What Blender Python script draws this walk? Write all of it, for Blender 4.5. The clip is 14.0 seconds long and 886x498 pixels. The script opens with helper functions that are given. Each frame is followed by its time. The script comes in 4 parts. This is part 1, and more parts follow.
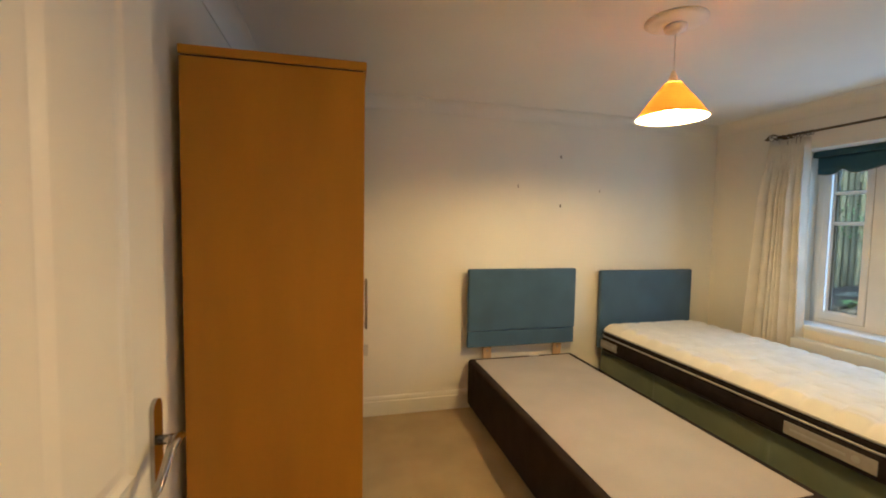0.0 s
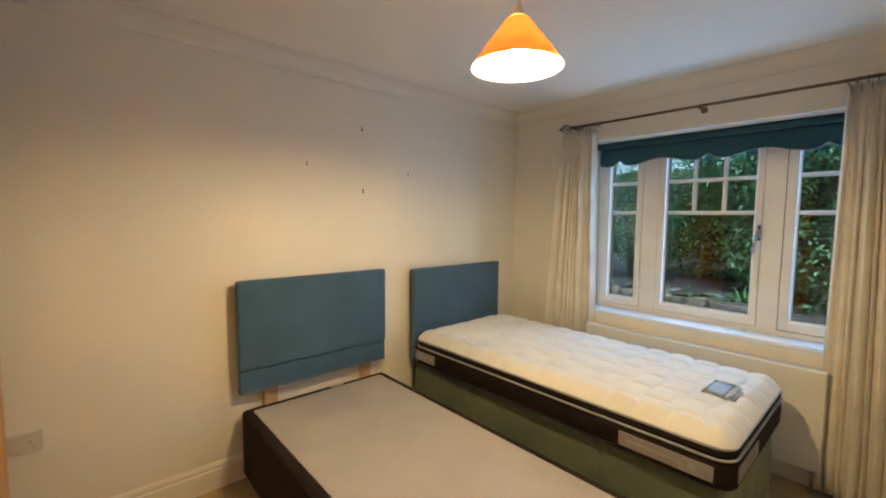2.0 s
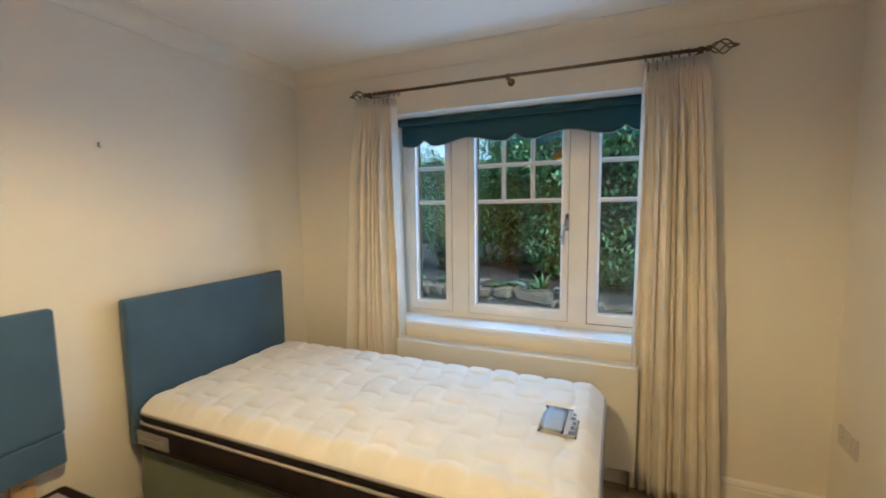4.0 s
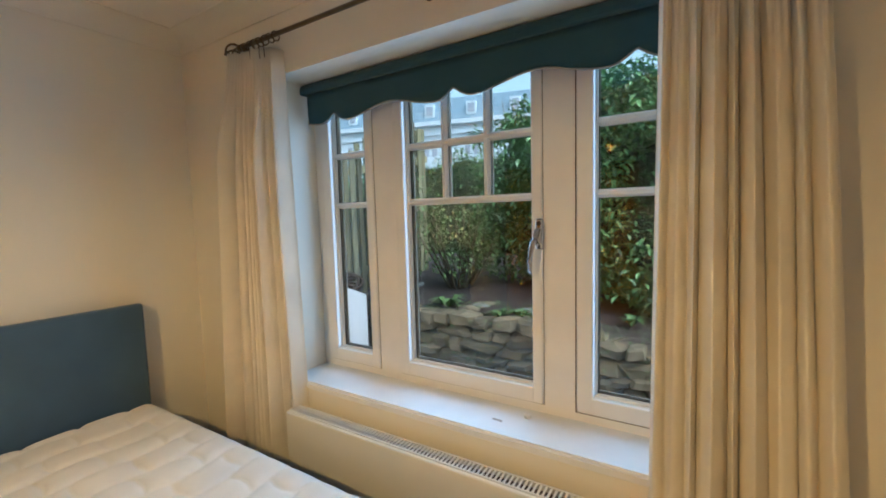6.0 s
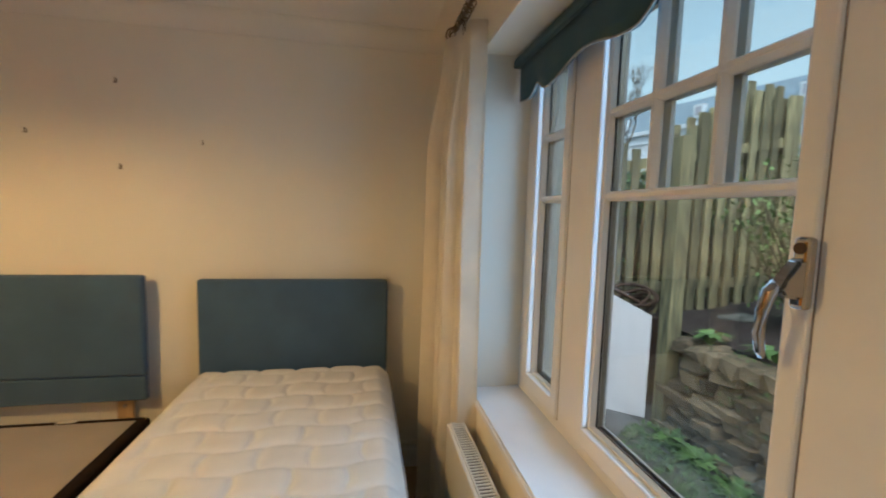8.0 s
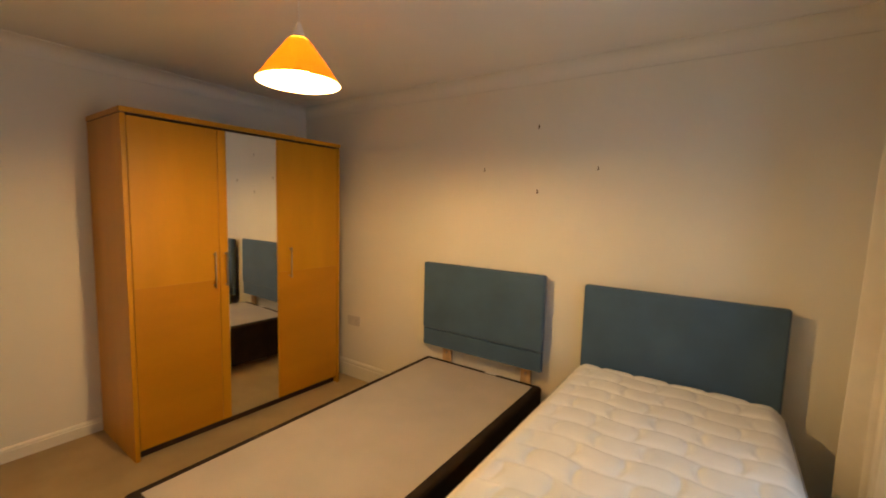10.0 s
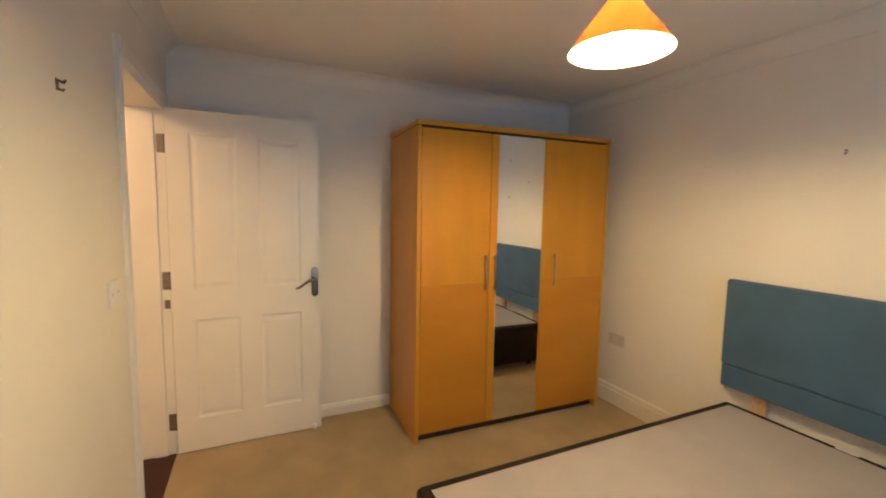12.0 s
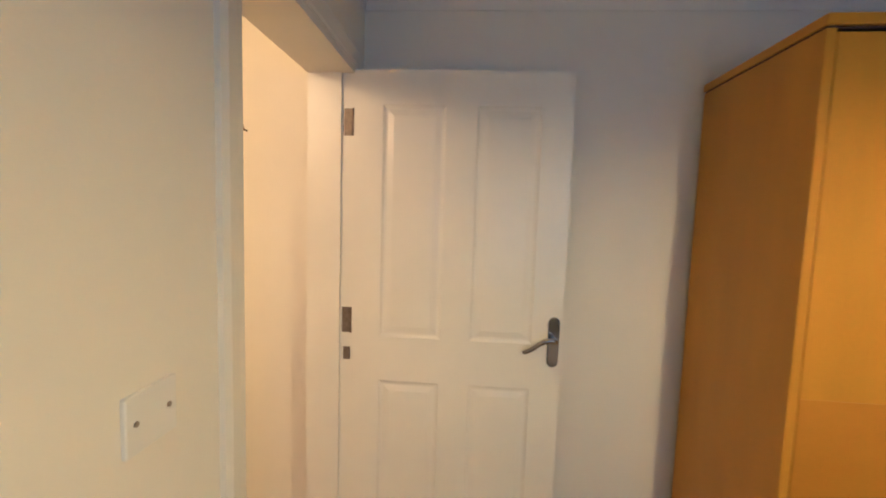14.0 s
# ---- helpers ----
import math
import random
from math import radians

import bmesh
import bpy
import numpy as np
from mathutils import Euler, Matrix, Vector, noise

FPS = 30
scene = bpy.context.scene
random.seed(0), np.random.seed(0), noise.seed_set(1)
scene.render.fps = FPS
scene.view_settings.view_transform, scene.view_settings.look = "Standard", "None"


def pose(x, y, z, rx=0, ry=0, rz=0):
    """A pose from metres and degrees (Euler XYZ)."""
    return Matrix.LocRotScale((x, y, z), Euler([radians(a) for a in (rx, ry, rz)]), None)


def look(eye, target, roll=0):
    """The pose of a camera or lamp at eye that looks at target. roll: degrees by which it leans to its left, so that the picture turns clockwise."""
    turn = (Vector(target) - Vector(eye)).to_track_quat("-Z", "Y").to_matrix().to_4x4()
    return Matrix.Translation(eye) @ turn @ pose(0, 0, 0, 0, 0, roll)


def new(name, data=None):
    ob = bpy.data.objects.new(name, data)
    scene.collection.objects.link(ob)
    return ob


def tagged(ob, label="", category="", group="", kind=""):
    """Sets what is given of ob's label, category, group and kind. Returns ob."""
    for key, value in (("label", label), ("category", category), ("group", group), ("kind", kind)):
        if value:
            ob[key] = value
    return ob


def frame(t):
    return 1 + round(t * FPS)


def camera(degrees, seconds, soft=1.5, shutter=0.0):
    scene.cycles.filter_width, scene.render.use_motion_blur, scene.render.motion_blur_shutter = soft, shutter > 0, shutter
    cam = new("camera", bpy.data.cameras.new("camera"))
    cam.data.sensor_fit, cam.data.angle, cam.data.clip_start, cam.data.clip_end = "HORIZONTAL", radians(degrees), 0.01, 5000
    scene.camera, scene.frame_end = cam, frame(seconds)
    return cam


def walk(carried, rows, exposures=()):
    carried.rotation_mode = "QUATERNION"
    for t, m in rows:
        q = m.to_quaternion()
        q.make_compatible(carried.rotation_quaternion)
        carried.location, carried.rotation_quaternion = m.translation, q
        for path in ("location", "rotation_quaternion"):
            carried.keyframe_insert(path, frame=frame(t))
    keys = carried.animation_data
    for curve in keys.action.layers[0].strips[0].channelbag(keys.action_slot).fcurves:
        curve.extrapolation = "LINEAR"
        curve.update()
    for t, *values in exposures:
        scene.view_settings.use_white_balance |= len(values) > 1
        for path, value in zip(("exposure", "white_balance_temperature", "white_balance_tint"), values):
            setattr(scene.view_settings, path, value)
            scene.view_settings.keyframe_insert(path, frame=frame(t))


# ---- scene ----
cam = camera(94.1, 14.0, soft=1.8, shutter=0.25)
PATH = [
    (0, (-0.053, 0.244, 1.441), (0.435, 2.18, 1.323), 1.0),
    (0.5, (0.007, 0.394, 1.458), (0.659, 2.28, 1.33), 1.0),
    (1, (0.062, 0.609, 1.46), (0.929, 2.405, 1.31), 0.7),
    (1.5, (0.121, 0.8, 1.462), (1.23, 2.457, 1.307), 0.6),
    (2, (0.293, 0.941, 1.446), (1.622, 2.428, 1.295), 0.6),
    (2.5, (0.473, 1.052, 1.467), (2.002, 2.33, 1.304), 0.5),
    (3, (0.633, 1.156, 1.464), (2.308, 2.234, 1.286), 0.2),
    (3.5, (0.776, 1.28, 1.479), (2.555, 2.173, 1.287), -0.2),
    (4, (0.986, 1.277, 1.461), (2.82, 2.05, 1.264), -0.7),
    (4.2, (1.099, 1.245, 1.452), (2.947, 1.985, 1.262), -0.8),
    (6.3, (2.245, 1.094, 1.439), (3.867, 2.254, 1.287), -1.2),
    (6.5, (2.325, 1.103, 1.422), (3.885, 2.346, 1.276), -0.8),
    (7, (2.568, 1.177, 1.424), (3.858, 2.697, 1.262), 0.1),
    (7.5, (2.712, 1.168, 1.441), (3.583, 2.959, 1.26), 0.7),
    (8, (2.834, 1.073, 1.443), (3.209, 3.029, 1.265), 1.7),
    (8.5, (2.795, 0.982, 1.462), (2.701, 2.973, 1.296), 2.3),
    (9, (2.724, 0.894, 1.49), (2.209, 2.818, 1.305), 2.1),
    (9.2, (2.711, 0.873, 1.497), (2.058, 2.754, 1.309), 1.9),
    (11.3, (2.624, 0.803, 1.451), (0.993, 1.944, 1.254), 1.6),
    (11.5, (2.522, 0.79, 1.437), (0.841, 1.857, 1.245), 1.5),
    (12, (2.312, 0.819, 1.458), (0.501, 1.646, 1.271), 1.0),
    (12.5, (2.074, 0.86, 1.442), (0.171, 1.447, 1.256), 1.0),
    (13, (1.794, 0.926, 1.464), (-0.168, 1.274, 1.292), 1.2),
    (13.5, (1.469, 0.881, 1.45), (-0.52, 0.997, 1.279), 1.4),
    (14, (1.149, 0.831, 1.46), (-0.84, 0.702, 1.292), 1.8),
]
EXPOSURES = [(0, 1.20, 5150, 8), (2.5, 1.18, 4850, 9), (4.2, 1.25, 4800, 9), (6.3, 0.96, 5500, 12), (8.0, 0.73, 5850, 14), (9.0, 0.75, 6750, 18), (11.3, 1.07, 5550, 13), (12.5, 1.25, 4700, 11), (13.2, 1.28, 4600, 10), (14, 1.22, 4550, 10)]
walk(cam, [(t, look(eye, target, roll)) for t, eye, target, roll in PATH], EXPOSURES)

# ---- world, sun and large lights ----
world = bpy.data.worlds.new("overcast_sky")
scene.world = world
world.use_nodes = True
wn, wl = world.node_tree.nodes, world.node_tree.links
sky = wn.new("ShaderNodeTexSky")
sky.sky_type, sky.sun_disc = "NISHITA", False
sky.sun_elevation, sky.sun_rotation = radians(54.9), radians(204)
sky.air_density, sky.dust_density = 1.2, 4.0
grey = wn.new("ShaderNodeHueSaturation")          # cloud takes most of the blue out
grey.inputs["Saturation"].default_value = 0.62
grey.inputs["Hue"].default_value = 0.44
grey.inputs["Value"].default_value = 0.98
wl.new(sky.outputs[0], grey.inputs["Color"])
wl.new(grey.outputs[0], wn["Background"].inputs[0])
wn["Background"].inputs[1].default_value = 0.15
sun_lamp = bpy.data.lights.new("sun", "SUN")
sun_lamp.energy, sun_lamp.angle, sun_lamp.color = 1.2, radians(40), (0.96, 1.0, 0.98)
sun = new("sun", sun_lamp)
sun.matrix_world = look((-4, -9, 14), (0, 0, 0))
day_lamp = bpy.data.lights.new("window_daylight", "AREA")
day_lamp.shape, day_lamp.size, day_lamp.size_y = "RECTANGLE", 1.42, 1.08
day_lamp.energy, day_lamp.color, day_lamp.spread = 6.6, (0.44, 0.72, 1.0), radians(165)
window_daylight = new("window_daylight", day_lamp)
window_daylight.matrix_world = look((3.456, 1.84, 1.395), (2.1, 1.84, 1.395))
hall_lamp = bpy.data.lights.new("hall_light", "POINT")
hall_lamp.energy, hall_lamp.shadow_soft_size, hall_lamp.color = 14, 0.08, (1.0, 0.55, 0.21)
hall_light = new("hall_light", hall_lamp)
hall_light.location = (0.95, -0.45, 2.15)
BULB = 730.0
BULB_COLOUR = (1.0, 0.62, 0.205, 1)

# ---- materials ----


def nodes_of(name):
    m = bpy.data.materials.new(name)
    m.use_nodes = True
    n, l = m.node_tree.nodes, m.node_tree.links
    return m, n, l, n["Principled BSDF"]


def mat(name, colour, rough=0.6, metal=0.0, vary=0.08, scale=6.0, grain=0.0, grain_scale=300.0, stretch=(1, 1, 1), island=0.0,
        sheen=0.0, per_object=0.0, dark=None, specular=0.5):
    """A surface with slow blotches (vary, scale), fine relief (grain) and, for repeats, a shift of tone."""
    m, n, l, p = nodes_of(name)
    p.inputs["Roughness"].default_value, p.inputs["Metallic"].default_value = rough, metal
    p.inputs["Specular IOR Level"].default_value = specular
    if sheen:
        p.inputs["Sheen Weight"].default_value = sheen
    tc, mp = n.new("ShaderNodeTexCoord"), n.new("ShaderNodeMapping")
    mp.inputs["Scale"].default_value = stretch
    l.new(tc.outputs["Object"], mp.inputs[0])
    tex = n.new("ShaderNodeTexNoise")
    tex.inputs["Scale"].default_value, tex.inputs["Detail"].default_value = scale, 6
    l.new(mp.outputs[0], tex.inputs["Vector"])
    ramp = n.new("ShaderNodeValToRGB")
    a = [c * (1 - vary) for c in (dark or colour)] + [1]
    b = [min(1, c * (1 + vary)) for c in colour] + [1]
    ramp.color_ramp.elements[0].color, ramp.color_ramp.elements[1].color = a, b
    ramp.color_ramp.elements[0].position, ramp.color_ramp.elements[1].position = 0.3, 0.7
    l.new(tex.outputs["Fac"], ramp.inputs[0])
    out = ramp.outputs[0]
    if per_object or island:
        src = n.new("ShaderNodeNewGeometry").outputs["Random Per Island"] if island else n.new("ShaderNodeObjectInfo").outputs["Random"]
        amount = island or per_object
        rng = n.new("ShaderNodeMapRange")
        rng.inputs["To Min"].default_value, rng.inputs["To Max"].default_value = 1 - amount, 1 + amount
        l.new(src, rng.inputs["Value"])
        hsv = n.new("ShaderNodeHueSaturation")
        l.new(rng.outputs[0], hsv.inputs["Value"])
        l.new(out, hsv.inputs["Color"])
        out = hsv.outputs[0]
    l.new(out, p.inputs["Base Color"])
    if grain:
        fine = n.new("ShaderNodeTexNoise")
        fine.inputs["Scale"].default_value, fine.inputs["Detail"].default_value = grain_scale, 4
        l.new(mp.outputs[0], fine.inputs["Vector"])
        bump = n.new("ShaderNodeBump")
        bump.inputs["Strength"].default_value, bump.inputs["Distance"].default_value = grain, 0.004
        l.new(fine.outputs["Fac"], bump.inputs["Height"])
        l.new(bump.outputs[0], p.inputs["Normal"])
    return m


def glow(name, colour, strength):
    m, n, l, p = nodes_of(name)
    p.inputs["Emission Color"].default_value, p.inputs["Emission Strength"].default_value = colour, strength
    return m


WALL = mat("wall_paint", (0.80, 0.755, 0.65), 0.75, vary=0.035, scale=1.6, grain=0.10, grain_scale=220)
CEIL = mat("ceiling_paint", (0.83, 0.795, 0.72), 0.85, vary=0.03, scale=1.2, grain=0.08, grain_scale=160)
COVE = mat("coving_paint", (0.80, 0.76, 0.67), 0.85, vary=0.03, scale=1.2, grain=0.08, grain_scale=160)
GLOSS = mat("white_gloss_paint", (0.80, 0.765, 0.67), 0.35, vary=0.03, scale=3, grain=0.04, grain_scale=90)
BOARDPAINT = mat("window_board_paint", (0.80, 0.80, 0.80), 0.4, vary=0.04, scale=6, grain=0.05, grain_scale=70)
UPVC = mat("white_upvc", (0.80, 0.78, 0.75), 0.32, vary=0.05, scale=5, grain=0.03, grain_scale=120)
CARPET = mat("beige_carpet", (0.44, 0.335, 0.18), 0.95, vary=0.12, scale=3.5, grain=0.9, grain_scale=420, sheen=0.08, specular=0.2)
THRESH = mat("dark_brown_mat", (0.055, 0.02, 0.014), 0.9, vary=0.2, scale=30, grain=0.8, grain_scale=300)
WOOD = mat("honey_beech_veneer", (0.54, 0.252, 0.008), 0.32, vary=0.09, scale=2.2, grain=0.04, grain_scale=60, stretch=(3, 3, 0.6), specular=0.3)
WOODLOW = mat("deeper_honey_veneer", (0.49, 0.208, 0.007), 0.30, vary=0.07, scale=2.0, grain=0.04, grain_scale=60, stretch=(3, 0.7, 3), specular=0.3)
DARKGAP = mat("dark_recess", (0.06, 0.03, 0.015), 0.7, vary=0.1)
STRUT = mat("pale_pine", (0.55, 0.36, 0.18), 0.6, vary=0.12, scale=6, grain=0.1, grain_scale=80, stretch=(8, 8, 1))
BLUE = mat("teal_blue_fabric", (0.048, 0.100, 0.170), 0.80, vary=0.12, scale=5, grain=0.35, grain_scale=520, sheen=0.25)
BLIND = mat("teal_blind_fabric", (0.023, 0.081, 0.105), 0.85, vary=0.10, scale=5, grain=0.3, grain_scale=520, sheen=0.15)
DIVAN = mat("dark_brown_fabric", (0.030, 0.020, 0.014), 0.9, vary=0.25, scale=9, grain=0.5, grain_scale=420, specular=0.2)
FELT = mat("grey_divan_cloth", (0.46, 0.42, 0.38), 0.9, vary=0.06, scale=4, grain=0.25, grain_scale=500)
QUILT = mat("white_quilted_cotton", (0.80, 0.775, 0.715), 0.85, vary=0.05, scale=8, grain=0.2, grain_scale=500, sheen=0.2)
BLACK = mat("black_mattress_border", (0.016, 0.011, 0.009), 0.85, vary=0.25, scale=12, grain=0.3, grain_scale=400, specular=0.2)
PIPE = mat("silver_piping", (0.34, 0.33, 0.32), 0.6, vary=0.1, scale=20)
GREEN = mat("sage_green_cotton", (0.150, 0.178, 0.105), 0.85, vary=0.12, scale=5, grain=0.3, grain_scale=450, sheen=0.2)
CURTAIN = mat("cream_linen", (0.75, 0.685, 0.555), 0.9, vary=0.08, scale=7, grain=0.4, grain_scale=600, sheen=0.2)
BRASS = mat("antique_bronze", (0.17, 0.115, 0.06), 0.42, 0.8, vary=0.25, scale=40)
CHROME = mat("polished_chrome", (0.40, 0.38, 0.36), 0.14, 1.0, vary=0.04, scale=20)
HINGE = mat("dull_steel", (0.22, 0.18, 0.14), 0.55, 0.6, vary=0.2, scale=60)
GAPSHADE = mat("grey_gap_shade", (0.26, 0.22, 0.19), 0.8, vary=0.1, scale=20)
BRAID = mat("grey_braid", (0.34, 0.32, 0.27), 0.8, vary=0.2, scale=60)
STEEL = mat("brushed_steel", (0.40, 0.35, 0.29), 0.35, 1.0, vary=0.1, scale=40)
RAD = mat("cream_enamel", (0.78, 0.75, 0.66), 0.4, vary=0.03, scale=3)
PLASTIC = mat("white_plastic", (0.78, 0.76, 0.70), 0.4, vary=0.03)
PLATE = mat("brushed_beige_plate", (0.62, 0.57, 0.49), 0.45, vary=0.06, scale=8)
LABEL = mat("silver_label_cloth", (0.29, 0.27, 0.245), 0.7, vary=0.1, scale=20)
BLUELABEL = mat("blue_printed_label", (0.66, 0.78, 0.96), 0.6, vary=0.05, scale=30, dark=(0.84, 0.88, 0.94))
INK = mat("dark_blue_print", (0.26, 0.32, 0.48), 0.6)
RENDER = mat("white_render", (0.66, 0.70, 0.71), 0.9, vary=0.06, scale=3, grain=0.4, grain_scale=90)


def mirror_material():
    m, n, l, p = nodes_of("mirror_silver")
    p.inputs["Metallic"].default_value, p.inputs["Roughness"].default_value = 1.0, 0.01
    p.inputs["Base Color"].default_value = (0.86, 0.87, 0.86, 1)
    return m


def glass_material():
    m, n, l, p = nodes_of("window_glass")
    thin, gloss, mix, facing = n.new("ShaderNodeBsdfTransparent"), n.new("ShaderNodeBsdfGlossy"), n.new("ShaderNodeMixShader"), n.new("ShaderNodeLayerWeight")
    power, scale = n.new("ShaderNodeMath"), n.new("ShaderNodeMath")
    power.operation, scale.operation = "POWER", "MULTIPLY_ADD"
    power.inputs[1].default_value, scale.inputs[1].default_value, scale.inputs[2].default_value = 5.0, 0.9, 0.035
    facing.inputs["Blend"].default_value = 0.5
    l.new(facing.outputs["Facing"], power.inputs[0])
    l.new(power.outputs[0], scale.inputs[0])
    thin.inputs[0].default_value = (0.95, 0.97, 0.97, 1)
    gloss.inputs["Roughness"].default_value = 0.005
    l.new(scale.outputs[0], mix.inputs[0])
    l.new(thin.outputs[0], mix.inputs[1])
    l.new(gloss.outputs[0], mix.inputs[2])
    l.new(mix.outputs[0], n["Material Output"].inputs["Surface"])
    return m


def shade_material(name, colour, through_colour, share):
    m, n, l, p = nodes_of(name)
    p.inputs["Base Color"].default_value, p.inputs["Roughness"].default_value = colour, 0.8
    trans, mix = n.new("ShaderNodeBsdfTranslucent"), n.new("ShaderNodeMixShader")
    trans.inputs[0].default_value = through_colour
    mix.inputs[0].default_value = share
    l.new(p.outputs[0], mix.inputs[1])
    l.new(trans.outputs[0], mix.inputs[2])
    l.new(mix.outputs[0], n["Material Output"].inputs["Surface"])
    return m


MIRROR, GLASS = mirror_material(), glass_material()
SHADE = shade_material("orange_shade_fabric", (0.86, 0.36, 0.012, 1), (0.95, 0.265, 0.003, 1), 0.23)
SHADETOP = shade_material("pale_orange_shade_top", (0.86, 0.40, 0.03, 1), (0.95, 0.42, 0.04, 1), 0.35)
LINING = shade_material("white_shade_lining", (0.85, 0.82, 0.76, 1), (0.9, 0.85, 0.75, 1), 0.55)
BULBMAT = glow("warm_bulb", BULB_COLOUR, BULB)

# ---- shaping helpers ----


def box(bm, x0, x1, y0, y1, z0, z1, bevel=0.0, segments=2):
    r = bmesh.ops.create_cube(bm, size=1, matrix=Matrix.LocRotScale(((x0 + x1) / 2, (y0 + y1) / 2, (z0 + z1) / 2), None,
                                                                   (abs(x1 - x0), abs(y1 - y0), abs(z1 - z0))))
    if bevel:
        edges = list({e for v in r["verts"] for e in v.link_edges})
        bmesh.ops.bevel(bm, geom=edges, offset=bevel, segments=segments, affect="EDGES", profile=0.5)
    return bm


def prism(bm, outline, axis, a, b):
    """A closed outline of 2-D points drawn out along an axis from a to b."""
    def put(p, d):
        return {"x": (d, p[0], p[1]), "y": (p[0], d, p[1]), "z": (p[0], p[1], d)}[axis]
    one, two = [bm.verts.new(put(p, a)) for p in outline], [bm.verts.new(put(p, b)) for p in outline]
    bm.faces.new(one), bm.faces.new(list(reversed(two)))
    for i in range(len(outline)):
        j = (i + 1) % len(outline)
        bm.faces.new((one[j], one[i], two[i], two[j]))
    bmesh.ops.recalc_face_normals(bm, faces=bm.faces)
    return bm


def tube(bm, points, radius, sides=10, closed=False):
    """A round bar along a line of points; radius may be a list."""
    pts = [Vector(p) for p in points]
    rings = []
    for i, p in enumerate(pts):
        if closed:
            d = pts[(i + 1) % len(pts)] - pts[i - 1]
        else:
            d = pts[min(i + 1, len(pts) - 1)] - pts[max(i - 1, 0)]
        q = d.to_track_quat("Z", "Y")
        r = radius[i] if isinstance(radius, (list, tuple)) else radius
        rings.append([bm.verts.new(p + q @ Vector((r * math.cos(k * math.tau / sides), r * math.sin(k * math.tau / sides), 0))) for k in range(sides)])
    pairs = list(zip(rings, rings[1:])) + ([(rings[-1], rings[0])] if closed else [])
    for u, v in pairs:
        for k in range(sides):
            bm.faces.new((u[k], u[(k + 1) % sides], v[(k + 1) % sides], v[k])).smooth = True
    if not closed:
        bm.faces.new(list(reversed(rings[0]))), bm.faces.new(rings[-1])
    return bm


def lathe(bm, profile, at=(0, 0, 0), sides=40):
    """Turns (radius, height) pairs about the upright axis at a place."""
    rings = [[bm.verts.new((at[0] + r * math.cos(k * math.tau / sides), at[1] + r * math.sin(k * math.tau / sides), at[2] + z)) for k in range(sides)]
             for r, z in profile]
    for u, v in zip(rings, rings[1:]):
        for k in range(sides):
            bm.faces.new((u[k], u[(k + 1) % sides], v[(k + 1) % sides], v[k])).smooth = True
    return bm


def part(name, bm, material, parent=None, label="", smooth=False):
    me = bpy.data.meshes.new(name)
    bm.to_mesh(me)
    bm.free()
    me.materials.append(material)
    if smooth:
        me.polygons.foreach_set("use_smooth", [True] * len(me.polygons))
    ob = new(name, me)
    if parent is not None:
        ob.parent = parent
    if label:
        ob["label"] = label
    return ob


def thing(name, at, label, category, group="", kind=""):
    """An empty at the base of a thing, under which its parts are hung at world places."""
    ob = new(name)
    ob.empty_display_size = 0.1
    ob.location = at
    return tagged(ob, label, category, group, kind)


def hang(parent, *parts):
    """Keeps parts, modelled at world places, where they are under a moved parent."""
    for p in parts:
        p.parent = parent
        p.matrix_parent_inverse = Matrix.Translation(parent.location).inverted()


def bx(name, dims, material, parent=None, bevel=0.0, label="", segments=2):
    ob = part(name, box(bmesh.new(), *dims, bevel=bevel, segments=segments), material, None, label, smooth=False)
    if parent is not None:
        hang(parent, ob)
    return ob


def structure(ob, label, category):
    return tagged(ob, label, category, "", "structure")


# ---- the shell of the room ----
XW, XE, YS, YN, H = -0.56, 3.25, 0.375, 3.30, 2.35
DX0, DX1, DTOP = -0.445, 0.370, 2.0          # the doorway in the south wall
structure(bx("floor", (XW - 0.2, XE + 0.25, YS - 0.175, YN + 0.2, -0.12, 0), CARPET), "beige cut-pile carpet covering the bedroom floor", "floor")
structure(bx("wall_north", (XW - 0.2, XE + 0.35, YN, YN + 0.2, -0.12, H + 0.15), WALL), "cream-painted plaster wall behind the headboards", "wall")
structure(bx("wall_west", (XW - 0.2, XW, YS - 0.175, YN, -0.12, H + 0.15), WALL), "cream-painted plaster wall behind the wardrobe", "wall")
bm = bmesh.new()
box(bm, XW, DX0, YS - 0.175, YS, 0, H + 0.15)
box(bm, DX1, XE + 0.35, YS - 0.175, YS, -0.12, H + 0.15)
box(bm, DX0, DX1, YS - 0.175, YS, DTOP, H + 0.15)
structure(part("wall_south", bm, WALL), "cream-painted plaster wall with the bedroom doorway", "wall")
# window wall with a deep recess
WY0, WY1, WZ0, WZ1 = 1.085, 2.595, 0.725, 2.03
BY0, BY1 = 1.085, 2.595
bm = bmesh.new()
ARRIS = [(0.026 * (1 - math.cos(k / 6 * math.pi / 2)), 0.026 * (1 - math.sin(k / 6 * math.pi / 2))) for k in range(7)]
prism(bm, [(XE, YS)] + [(XE + u, WY0 - v) for u, v in ARRIS] + [(3.60, WY0), (3.60, YS)], "z", WZ0, WZ1)
prism(bm, [(XE, YN)] + [(XE + u, WY1 + v) for u, v in ARRIS] + [(3.60, WY1), (3.60, YN)], "z", WZ0, WZ1)
box(bm, XE, 3.60, YS, YN, -0.12, WZ0)
box(bm, XE, 3.60, YS, YN, WZ1, H + 0.15)
structure(part("wall_east", bm, WALL), "cream-painted plaster wall with a deep window recess", "wall")
structure(bx("ceiling", (XW, XE, YS, YN, H, H + 0.15), CEIL), "white painted ceiling", "ceiling")


